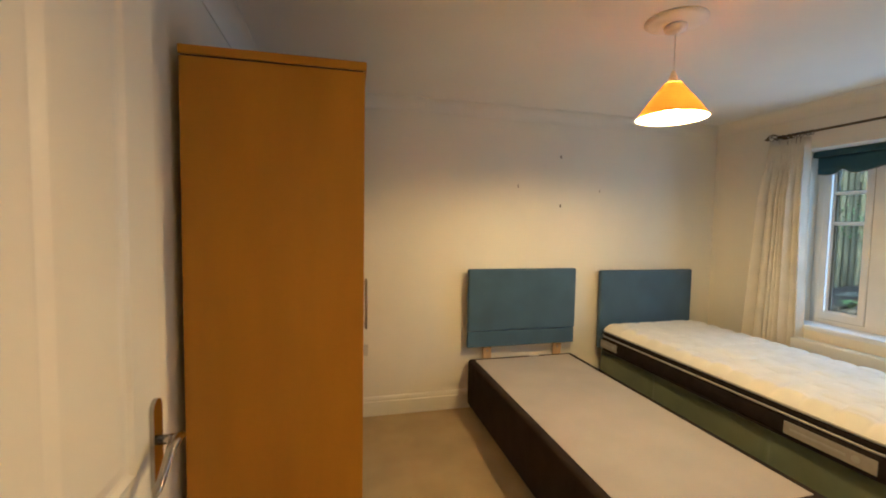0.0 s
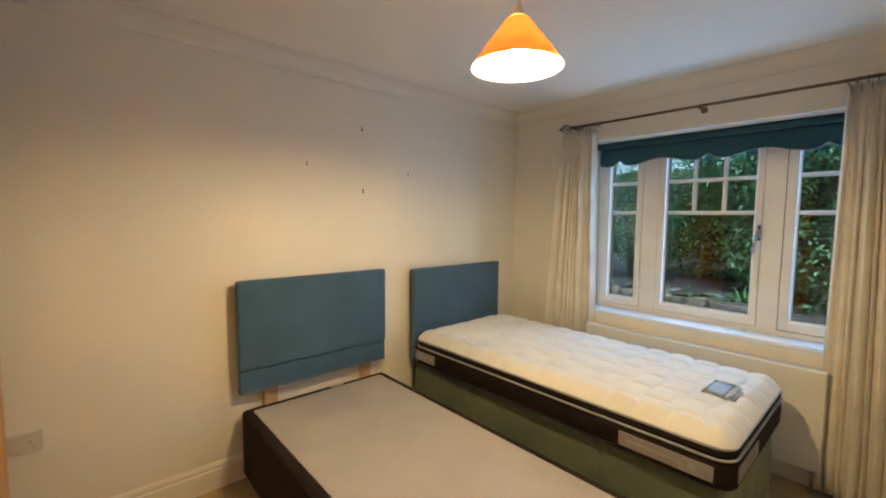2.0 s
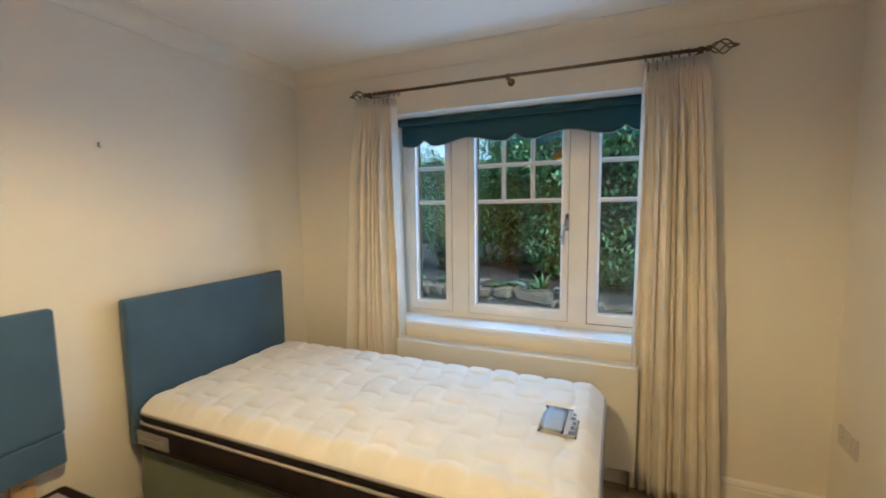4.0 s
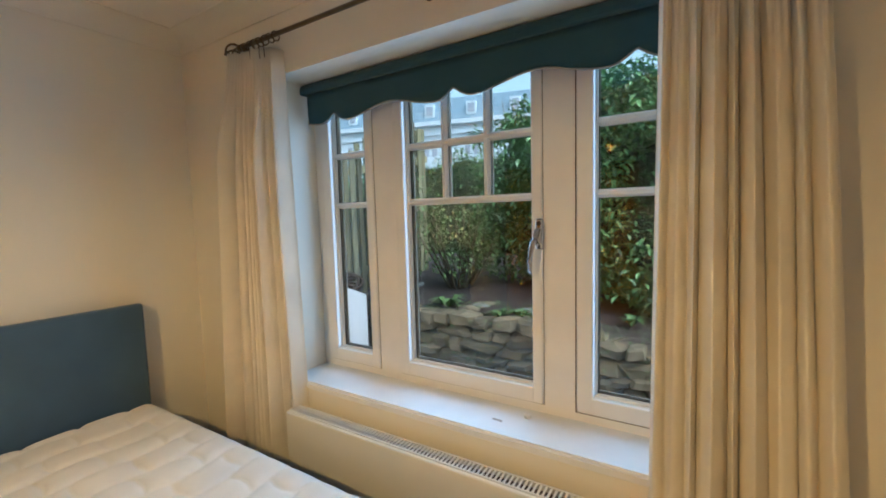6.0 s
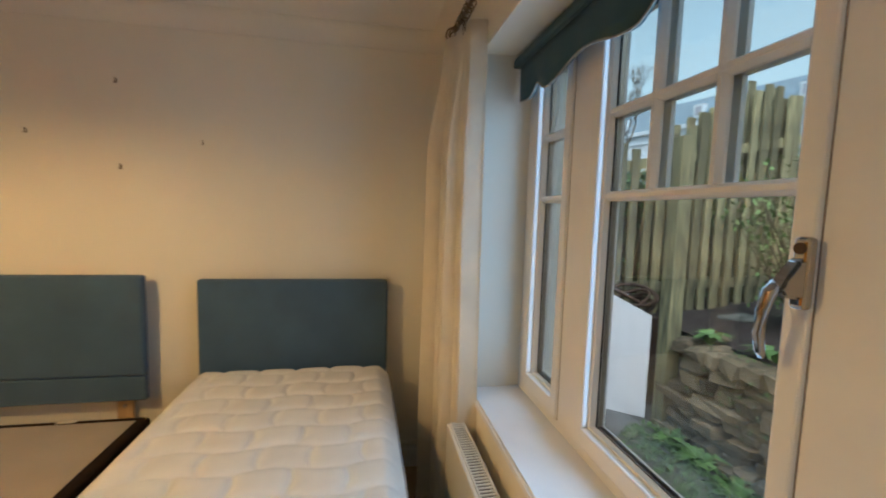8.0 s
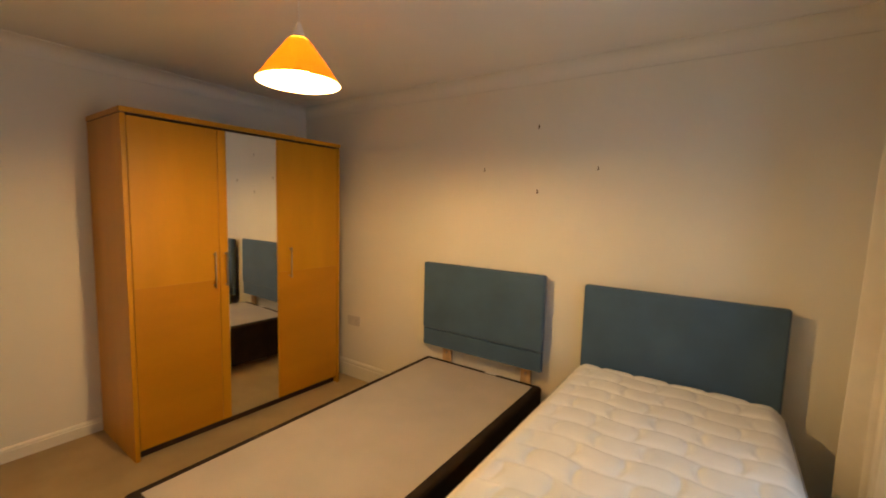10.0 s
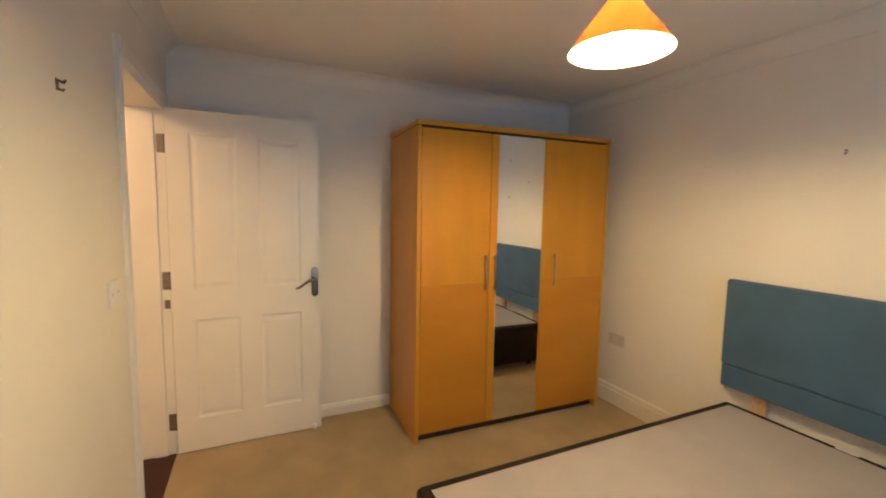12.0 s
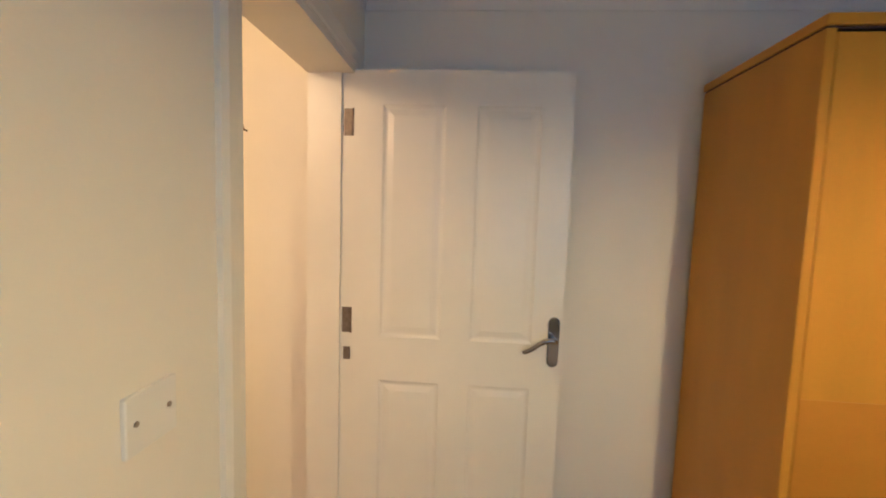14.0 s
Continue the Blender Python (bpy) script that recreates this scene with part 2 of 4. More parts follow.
def cove_profile(r=0.085):
    pts = [(0, 0), (0, -r)]
    pts.append((0.006, -r))
    for i in range(11):
        a = i / 10 * math.pi / 2
        pts.append((0.006 + (r - 0.006) * (1 - math.cos(a)), -r + 0.004 + (r - 0.008) * math.sin(a)))
    pts.append((r, 0))
    return pts


for nm, axis, a, b, f in (("coving_west", "y", YS, YN, lambda p: (XW + p[0], H + p[1])), ("coving_east", "y", YS, YN, lambda p: (XE - p[0], H + p[1])),
                          ("coving_north", "x", XW, XE, lambda p: (YN - p[0], H + p[1])), ("coving_south", "x", XW, XE, lambda p: (YS + p[0], H + p[1]))):
    structure(part(nm, prism(bmesh.new(), [f(p) for p in cove_profile()], axis, a, b), COVE), "white moulded plaster coving under the ceiling", "coving")


def skirting(name, axis, at, sign, a, b, tall=1.0):
    """A moulded board along a wall, 145 mm high as a rule."""
    prof = [(0, 0), (0.018, 0), (0.018, 0.105), (0.013, 0.112), (0.013, 0.120), (0.017, 0.124), (0.012, 0.138), (0.004, 0.145), (0, 0.145)]
    ob = part(name, prism(bmesh.new(), [(at + sign * u, z * tall) for u, z in prof], axis, a, b), GLOSS)
    return structure(ob, "white gloss moulded skirting board", "skirting")


skirting("baseboard_north", "x", YN, -1, XW, XE)
skirting("baseboard_west", "y", XW, 1, YS + 0.02, YN - 0.018, 0.58)
skirting("baseboard_east", "y", XE, -1, YS, YN - 0.018)
skirting("baseboard_south", "x", YS, 1, DX1 + 0.065, XE - 0.018)

# the hall beyond the doorway
structure(bx("hall_floor", (XW - 0.2, 1.2, -1.8, YS - 0.175, -0.12, -0.004), CARPET), "beige carpet in the hall", "floor")
structure(bx("wall_hall_west", (XW - 0.2, XW, -1.8, YS - 0.175, -0.004, H + 0.15), WALL), "warm-lit painted hall wall", "wall")
structure(bx("wall_hall_east", (1.2, 1.3, -1.8, YS - 0.175, -0.12, H + 0.15), WALL), "painted hall wall", "wall")
structure(bx("wall_hall_south", (XW - 0.2, 1.3, -1.9, -1.8, -0.12, H + 0.15), WALL), "painted hall wall", "wall")
structure(bx("hall_ceiling", (XW, 1.2, -1.8, YS - 0.175, H, H + 0.15), CEIL), "white hall ceiling", "ceiling")
skirting("baseboard_hall", "y", XW, 1, -1.8, YS - 0.175)
structure(bx("threshold", (DX0 + 0.02, DX1 - 0.02, YS - 0.17, YS - 0.005, 0.0, 0.007), THRESH, bevel=0.003), "dark brown carpet strip across the doorway", "threshold")


def architrave_profile():
    return [(0, 0), (0.065, 0), (0.065, 0.012), (0.05, 0.018), (0.03, 0.015), (0.012, 0.011), (0.006, 0.006), (0, 0.006)]


bm = bmesh.new()
prism(bm, [(DX1 + u, YS + v) for u, v in architrave_profile()], "z", 0, DTOP + 0.065)
structure(part("architrave_east", bm, GLOSS), "white gloss moulded door architrave", "architrave")
bm = bmesh.new()
prism(bm, [(DX0 - u, YS + v) for u, v in architrave_profile()], "z", 0, DTOP + 0.065)
structure(part("architrave_west", bm, GLOSS), "white gloss moulded door architrave", "architrave")
bm = bmesh.new()
prism(bm, [(YS + v, DTOP + u) for u, v in architrave_profile()], "x", DX0, DX1)
structure(part("architrave_head", bm, GLOSS), "white gloss moulded door architrave", "architrave")
lining = thing("door_lining", (DX0, YS - 0.09, 0.0), "white gloss door lining with stops", "door frame", kind="structure")
for name, dims in (("jamb", (DX0, DX0 + 0.022, YS - 0.18, YS + 0.002, 0.0, DTOP)), ("jamb", (DX1 - 0.022, DX1, YS - 0.18, YS + 0.002, 0.0, DTOP)),
                   ("head", (DX0 + 0.022, DX1 - 0.022, YS - 0.18, YS + 0.002, DTOP - 0.022, DTOP)),
                   ("stop", (DX0 + 0.022, DX0 + 0.034, YS - 0.11, YS - 0.045, 0.0, DTOP - 0.022)),
                   ("stop", (DX1 - 0.034, DX1 - 0.022, YS - 0.11, YS - 0.045, 0.0, DTOP - 0.022))):
    bx(name, dims, GLOSS, lining)

# ---- the door ----


def panel_door():
    """A moulded four-panel leaf, open against the west wall; local to the hinge side."""
    d = thing("door_1", (-0.428, YS + 0.003, 0.008), "white painted four-panel door standing open into the bedroom", "door", kind="structure")
    x0, x1, y0, y1, z1 = -0.446, -0.411, YS + 0.005, 1.192, 1.988
    bm = bmesh.new()
    ys, zs = [y0, 0.490, 0.728, 0.842, 1.080, y1], [0.008, 0.205, 0.800, 0.975, 1.862, z1]
    holes = {(1, 1), (3, 1), (1, 3), (3, 3)}
    for i in range(5):
        for j in range(5):
            if (i, j) in holes:
                continue
            box(bm, x0, x1, ys[i], ys[i + 1], zs[j], zs[j + 1])
    bmesh.ops.remove_doubles(bm, verts=bm.verts, dist=0.0001)
    seen = {}
    for f in list(bm.faces):
        seen.setdefault(tuple(round(c, 4) for c in f.calc_center_median()), []).append(f)
    bmesh.ops.delete(bm, geom=[f for fs in seen.values() if len(fs) > 1 for f in fs], context="FACES")
    leaf = part("leaf", bm, GLOSS)
    hang(d, leaf)
    for i, j in sorted(holes):
        bm = bmesh.new()
        a0, a1, b0, b1 = ys[i], ys[i + 1], zs[j], zs[j + 1]
        for side, xf in ((1, x1), (-1, x0)):
            loops = []
            for inset, depth in ((0, 0), (0.010, 0.006), (0.018, 0.007), (0.042, 0.002), (0.055, 0.002)):
                loops.append([bm.verts.new((xf - side * depth, y, z)) for y, z in ((a0 + inset, b0 + inset), (a1 - inset, b0 + inset), (a1 - inset, b1 - inset), (a0 + inset, b1 - inset))])
            for u, v in zip(loops, loops[1:]):
                for k in range(4):
                    bm.faces.new((u[k], u[(k + 1) % 4], v[(k + 1) % 4], v[k]))
            bm.faces.new(loops[-1])
        bmesh.ops.recalc_face_normals(bm, faces=bm.faces)
        hang(d, part("door_panel", bm, GLOSS))
    # lever handle on a long plate
    bm = bmesh.new()
    outline = [(1.160 + 0.021 * math.cos(a), 1.064 + 0.021 * math.sin(a)) for a in [k / 8 * math.pi for k in range(9)]]
    outline += [(1.160 + 0.021 * math.cos(a), 0.914 + 0.021 * math.sin(a)) for a in [math.pi + k / 8 * math.pi for k in range(9)]]
    prism(bm, outline, "x", x1, x1 + 0.008)
    plate = part("handle_plate", bm, CHROME, label="polished chrome lever handle plate")
    hang(d, plate)
    bm = bmesh.new()
    tube(bm, [(x1 + 0.005, 1.160, 1.0), (x1 + 0.045, 1.160, 1.0)], 0.010)
    pts = [(x1 + 0.045, 1.166 - 0.125 * s, 1.002 - 0.035 * s + 0.012 * math.sin(s * math.pi * 1.6)) for s in [k / 10 for k in range(11)]]
    tube(bm, pts, [0.0095, 0.0105, 0.011, 0.0105, 0.0095, 0.0085, 0.008, 0.008, 0.0078, 0.0075, 0.005])
    lever = part("lever", bm, CHROME, label="curved polished chrome lever")
    hang(d, lever)
    for z in (1.797, 1.035, 0.20):
        bm = bmesh.new()
        tube(bm, [(-0.416, YS + 0.002, z - 0.05), (-0.416, YS + 0.002, z + 0.05)], 0.006)
        box(bm, -0.4232, -0.4205, YS - 0.036, YS - 0.001, z - 0.05, z + 0.05)
        for k in (-0.03, 0, 0.03):
            tube(bm, [(-0.4208, YS - 0.018 + 0.006 * (k == 0), z + k), (-0.4195, YS - 0.018 + 0.006 * (k == 0), z + k)], 0.0045, 8)
        hang(d, part("hinge", bm, HINGE, label="steel butt hinge"))
    hang(d, bx("catch", (-0.4232, -0.4200, YS - 0.030, YS - 0.004, 0.875, 0.925), HINGE))
    bm = bmesh.new()
    tube(bm, [(x1 + 0.004, 1.15, 0.0), (x1 + 0.004, 1.15, 0.035)], 0.011, 10)
    hang(d, part("door_stop", bm, PLASTIC))


panel_door()

# ---- window ----


def bar_frame(bm, x0, x1, y0, y1, z0, z1, w, bevel=0.006, wb=None, w1=None):
    """Four members round a light; w1 is the width on the far side, wb at the foot."""
    wb, w1 = wb or w, w1 or w
    box(bm, x0, x1, y0, y0 + w, z0, z1, bevel)
    box(bm, x0, x1, y1 - w1, y1, z0, z1, bevel)
    box(bm, x0, x1, y0 + w - 0.004, y1 - w1 + 0.004, z0, z0 + wb, bevel)
    box(bm, x0, x1, y0 + w - 0.004, y1 - w1 + 0.004, z1 - w, z1, bevel)


def window():
    w = thing("window_1", (3.49, 1.84, 0.765), "white upvc casement window with glazing bars in the upper lights", "window", kind="structure")
    bm = bmesh.new()
    x0, x1 = 3.4495, 3.535
    box(bm, x0, x1, BY1 - 0.056, BY1 + 0.03, 0.74, 2.04, 0.003)
    box(bm, x0, x1, BY0 - 0.03, BY0 + 0.024, 0.74, 2.04, 0.003)
    box(bm, x0 + 0.0004, x1, BY0 + 0.024, BY1 - 0.056, 0.73, 0.800)
    box(bm, x0 + 0.0004, x1, BY0 + 0.024, BY1 - 0.056, 1.99, 2.04)
    box(bm, x0, x1, 2.128, 2.262, 0.800, 1.99)
    box(bm, x0, x1, 1.412, 1.541, 0.800, 1.99)
    hang(w, part("window_frame", bm, UPVC))
    # each light: the casement's two sides and the sight lines of its glass
    lights = ((2.252, 2.545, 2.301, 2.493), (1.531, 2.138, 1.575, 2.086), (1.104, 1.422, 1.166, 1.362))
    for k, (y0, y1, s0, s1) in enumerate(lights):
        e0, e1 = s0 - y0 - 0.007, y1 - s1 - 0.007
        bm = bmesh.new()
        bar_frame(bm, 3.441, 3.51, y0, y1, 0.790, 1.995, e0, 0.005, 0.056, e1)
        # Proud strips, coloured dark for the shade in the gap round each casement.
        gap_bars = bmesh.new()
        gap = 0.0042 if k == 2 else 0.0022
        bar_frame(gap_bars, 3.4486, 3.455, y0 - gap, y1 + gap, 0.7900 - gap, 1.9950 + gap, 0.006, 0.0)
        hang(w, part("casement_gap_strip", gap_bars, DARKGAP if k == 2 else GAPSHADE, label="dark strip standing for the gap's shadow round the casement"))
        # inner glazing bead, chamfered towards the glass
        bar_frame(bm, 3.462, 3.512, y0 + e0 - 0.003, y1 - e1 + 0.003, 0.842, 1.995 - e0 + 0.003, 0.010, 0.003)
        hang(w, part("casement", bm, UPVC))
        g0, g1 = s0 - 0.001, s1 + 0.001
        for z in (1.498, 1.718):
            bm = bmesh.new()
            prism(bm, [(3.466, z - 0.005), (3.466, z + 0.005), (3.479, z + 0.013), (3.487, z + 0.013), (3.487, z - 0.013), (3.479, z - 0.013)], "y", g0, g1)
            prism(bm, [(3.505, z - 0.013), (3.505, z + 0.013), (3.520, z + 0.010), (3.520, z - 0.010)], "y", g0, g1)
            hang(w, part("glazing_bar", bm, UPVC))
        if k == 1:
            for y in (1.922, 1.745):
                bm = bmesh.new()
                prism(bm, [(3.467, y - 0.005), (3.467, y + 0.005), (3.480, y + 0.012), (3.4865, y + 0.012), (3.4865, y - 0.012), (3.480, y - 0.012)], "z", 1.51, 1.935)
                prism(bm, [(3.505, y - 0.012), (3.505, y + 0.012), (3.519, y + 0.009), (3.519, y - 0.009)], "z", 1.51, 1.935)
                hang(w, part("glazing_bar", bm, UPVC))
        # dark gasket and bright spacer round the sealed unit
        bm = bmesh.new()
        bar_frame(bm, 3.4825, 3.4862, g0 - 0.004, g1 + 0.004, 0.846, 1.94, 0.007, 0.0)
        hang(w, part("gasket", bm, BLACK, label="black rubber glazing gasket"))
        bm = bmesh.new()
        bar_frame(bm, 3.489, 3.503, g0 - 0.004, g1 + 0.004, 0.846, 1.94, 0.006, 0.0)
        hang(w, part("spacer_bar", bm, STEEL, label="silver spacer bar between the panes"))
        for xg in (3.488, 3.504):
            pane = bx("pane", (xg - 0.0015, xg + 0.0015, g0 - 0.002, g1 + 0.002, 0.843, 1.943), GLASS, w)
            pane.visible_shadow = False
    # espagnolette handle on the middle casement: slim plate, a wedge-shaped neck and a drooping lever
    y = 1.538
    hd = part("window_handle", box(bmesh.new(), 3.424, 3.441, y - 0.013, y + 0.011, 1.322, 1.424, 0.007, 3), CHROME, label="chrome espagnolette handle")
    hang(w, hd)
    bm = bmesh.new()
    prism(bm, [(3.430, 1.396), (3.418, 1.392), (3.396, 1.366), (3.390, 1.350), (3.396, 1.340), (3.430, 1.336)], "y", y - 0.010, y + 0.012)
    bmesh.ops.bevel(bm, geom=bm.edges[:], offset=0.004, segments=2, affect="EDGES")
    hang(w, part("neck", bm, CHROME))
    bm = bmesh.new()
    tube(bm, [(3.398, y + 0.003, 1.358), (3.391, y + 0.008, 1.345), (3.388, y + 0.014, 1.318), (3.390, y + 0.018, 1.285), (3.397, y + 0.020, 1.258), (3.402, y + 0.020, 1.248)],
         [0.010, 0.010, 0.0085, 0.008, 0.007, 0.005], 12)
    hang(w, part("lever", bm, CHROME))
    bm = bmesh.new()
    tube(bm, [(3.421, y - 0.001, 1.408), (3.4245, y - 0.001, 1.408)], 0.008, 12)
    tube(bm, [(3.392, y + 0.0115, 1.355), (3.400, y + 0.0135, 1.355)], 0.006, 12)
    hang(w, part("lock_button", bm, DARKGAP))
    bm = bmesh.new()
    prism(bm, [(3.243, WY0 + 0.002), (3.243, WY1 - 0.002), (3.469, WY1 - 0.002), (3.469, WY0 + 0.002)], "z", 0.7252, 0.758)
    bmesh.ops.bevel(bm, geom=[e for e in bm.edges if all(v.co.x < 3.25 for v in e.verts)], offset=0.008, segments=3, affect="EDGES")
    hang(w, part("window_sill", bm, BOARDPAINT, label="white painted window board"))


window()

# ---- blind with a scalloped valance ----


def scallop(y):
    """Height of the lower hem: lobes beside a cusp, and a broad arch between."""
    u = ((2.411 - y) / 0.5825) % 1.0
    u = min(u, 1 - u) * 0.5825
    if u < 0.075:
        return 1.884 - 0.036 * math.sin(u / 0.075 * math.pi / 2)
    return 1.848 + 0.036 * (1 - math.cos((u - 0.075) / (0.5825 / 2 - 0.075) * math.pi)) / 2


def blind():
    b = thing("roller_blind", (3.40, 1.84, 1.85), "teal fabric roller blind with a scalloped valance in the window recess", "blind")
    y0, y1, n = 1.118, 2.568, 150
    bm = bmesh.new()
    cols = []
    for i in range(n + 1):
        y = y0 + (y1 - y0) * i / n
        ripple = 0.002 * math.sin(y * 21) + 0.0015 * math.sin(y * 47)
        zb = scallop(y)
        cols.append([bm.verts.new((x + ripple * k, y, z)) for x, z, k in ((3.394, 1.990, 0), (3.392, 1.96, 0.5), (3.393, 1.90, 1), (3.395, zb, 1), (3.400, zb, 1), (3.399, 1.90, 1), (3.400, 1.96, 0.5), (3.404, 1.990, 0))])
    for u, v in zip(cols, cols[1:]):
        for k in range(8):
            bm.faces.new((u[k], u[(k + 1) % 8], v[(k + 1) % 8], v[k])).smooth = k not in (3, 7)
    bm.faces.new(cols[0]), bm.faces.new(list(reversed(cols[-1])))
    bmesh.ops.recalc_face_normals(bm, faces=bm.faces)
    hang(b, part("valance", bm, BLIND))
    bm = bmesh.new()
    tube(bm, [(3.3945, y0 + (y1 - y0) * i / n, scallop(y0 + (y1 - y0) * i / n) + 0.001) for i in range(n + 1)], 0.0032, 6)
    hang(b, part("braid", bm, BRAID, label="grey braid along the scalloped hem"))
    bm = bmesh.new()
    # fabric-covered cassette: a rounded box a little proud of the valance
    pts = [(3.378, 1.984), (3.374, 1.990), (3.374, 2.005), (3.380, 2.020), (3.392, 2.0295), (3.440, 2.0295), (3.440, 1.984)]
    prism(bm, pts, "y", y0 - 0.026, y1 + 0.024)
    hang(b, part("cassette", bm, BLIND, label="teal fabric-covered blind cassette"))


blind()

# ---- curtains and pole ----


def curtain(name, top, foot, label, seed, folds, sag):
    """A lined, gathered curtain. top and foot: the place of its window edge and of its outer edge along the wall."""
    rnd = random.Random(seed)
    c = thing(name, (3.17, (top[0] + top[1]) / 2, 0.02), label, "curtain", "pair of curtains")
    widths = [rnd.uniform(0.65, 1.4) for _ in range(folds)]
    ends = [sum(widths[:k]) / sum(widths) for k in range(folds + 1)]
    depth = [rnd.uniform(0.62, 1.15) for _ in range(folds)]
    drift = [rnd.uniform(-1, 1) for _ in range(folds + 1)]

    def pleat(u, s):
        """Depth of the cloth at u, 0 in a valley and 1 on a rounded front; valleys wander on the way down."""
        edges = [e + (0.016 * d * math.sin(s * 3.0 + 4 * d) if 0 < k < folds else 0) for k, (e, d) in enumerate(zip(ends, drift))]
        for k in range(folds):
            if u <= edges[k + 1] or k == folds - 1:
                f = max(0.0, min(1.0, (u - edges[k]) / (edges[k + 1] - edges[k])))
                return depth[k] * math.sin(math.pi * f) ** 0.62
    nu, nv = 210, 30
    grid = []
    for j in range(nv + 1):
        s = j / nv
        z = 2.118 - 2.098 * s
        k = min(1, s / 0.22)
        k = k * k * (3 - 2 * k)
        ya, yb = top[0] + (foot[0] - top[0]) * s ** 0.8, top[1] + (foot[1] - top[1]) * s ** 0.8
        row = []
        for i in range(nu + 1):
            u = i / nu
            gather = 0.006 * math.sin(u * folds * 3 * math.tau)
            lead = min(1.0, u * 3.2)
            x = 3.222 - 0.030 * lead - 0.034 * max(0.0, (u - 0.75) / 0.25) - gather * (1 - k) - 0.020 * (1 - k) - sag * (0.40 + 0.60 * lead) * k * pleat(u, s) + 0.004 * noise.noise((u * 9, s * 5, seed))
            edge = min(1.0, u / 0.035)
            x = 3.246 + (x - 3.246) * (edge * edge * (3 - 2 * edge))
            y = ya + (yb - ya) * (u + 0.010 * math.sin(u * folds * math.tau + s * 2) * k)
            row.append(Vector((x, y, z)))
        grid.append(row)
    bm = bmesh.new()
    front = [[bm.verts.new(p) for p in row] for row in grid]
    back = [[bm.verts.new(p + Vector((0.003, 0, 0))) for p in row] for row in grid]
    for j in range(nv):
        for i in range(nu):
            bm.faces.new((front[j][i], front[j][i + 1], front[j + 1][i + 1], front[j + 1][i])).smooth = True
            bm.faces.new((back[j][i + 1], back[j][i], back[j + 1][i], back[j + 1][i + 1])).smooth = True
    for i in range(nu):
        bm.faces.new((front[0][i + 1], front[0][i], back[0][i], back[0][i + 1]))
        bm.faces.new((front[nv][i], front[nv][i + 1], back[nv][i + 1], back[nv][i]))
    for j in range(nv):
        bm.faces.new((front[j][0], front[j + 1][0], back[j + 1][0], back[j][0]))
        bm.faces.new((front[j + 1][nu], front[j][nu], back[j][nu], back[j + 1][nu]))
    bmesh.ops.recalc_face_normals(bm, faces=bm.faces)
    hang(c, part("curtain_cloth", bm, CURTAIN))
    for k in range(7):
        y = top[0] + (top[1] - top[0]) * (k + 0.5) / 7
        hang(c, part("curtain_hook", tube(bmesh.new(), [(3.172, y, 2.075), (3.170, y, 2.10), (3.172, y + 0.002, 2.122)], 0.0018, 6), BRASS))


curtain("curtain", (2.526, 2.735), (2.468, 2.900), "cream linen curtain hanging in folds beside the window", 4, 8, 0.080)
curtain("curtain", (1.180, 0.925), (1.200, 0.795), "cream linen curtain hanging in folds over the window's edge", 9, 9, 0.056)


def pole():
    px, pz = 3.172, 2.142
    p = thing("curtain_pole", (px, 1.81, pz), "thin bronze curtain pole with twisted cage finials", "curtain pole")
    hang(p, part("rod", tube(bmesh.new(), [(px, 0.93, pz), (px, 2.69, pz)], 0.0085, 14), BRASS))
    for end, sign in ((2.69, 1), (0.93, -1)):
        bm = bmesh.new()
        for k in range(4):
            pts = []
            for i in range(13):
                s = i / 12
                a = k * math.tau / 4 + s * math.pi * 0.9
                r = 0.004 + 0.026 * math.sin(math.pi * s) ** 0.9
                pts.append((px + r * math.cos(a), end + sign * (0.01 + 0.085 * s), pz + r * math.sin(a)))
            tube(bm, pts, 0.0035, 6)
        tube(bm, [(px, end - sign * 0.005, pz), (px, end + sign * 0.012, pz)], 0.013, 12)
        tube(bm, [(px, end + sign * 0.093, pz), (px, end + sign * 0.104, pz), (px, end + sign * 0.118, pz)], [0.010, 0.008, 0.002], 10)
        hang(p, part("finial", bm, BRASS, label="twisted bronze cage finial"))
    for y in (2.665, 1.82, 0.955):
        bm = bmesh.new()
        tube(bm, [(XE, y, pz - 0.012), (px, y, pz - 0.012)], 0.006, 10)
        tube(bm, [(px, y, pz - 0.018), (px, y, pz + 0.010)], 0.011, 10)
        tube(bm, [(XE, y, pz - 0.012), (XE - 0.006, y, pz - 0.012)], 0.020, 16)
        hang(p, part("bracket", bm, BRASS))
    for lo, hi in ((2.47, 2.66), (0.965, 1.175)):
        for k in range(7):
            y = lo + (hi - lo) * k / 6
            bm = bmesh.new()
            tilt = 0.25 * math.sin(k * 2.3)
            tube(bm, [(px + 0.017 * math.cos(a), y + tilt * 0.017 * math.sin(a), pz - 0.006 + 0.017 * math.sin(a)) for a in [i / 16 * math.tau for i in range(16)]], 0.0025, 6, closed=True)
            hang(p, part("ring", bm, BRASS))


pole()

# ---- radiator under the window ----


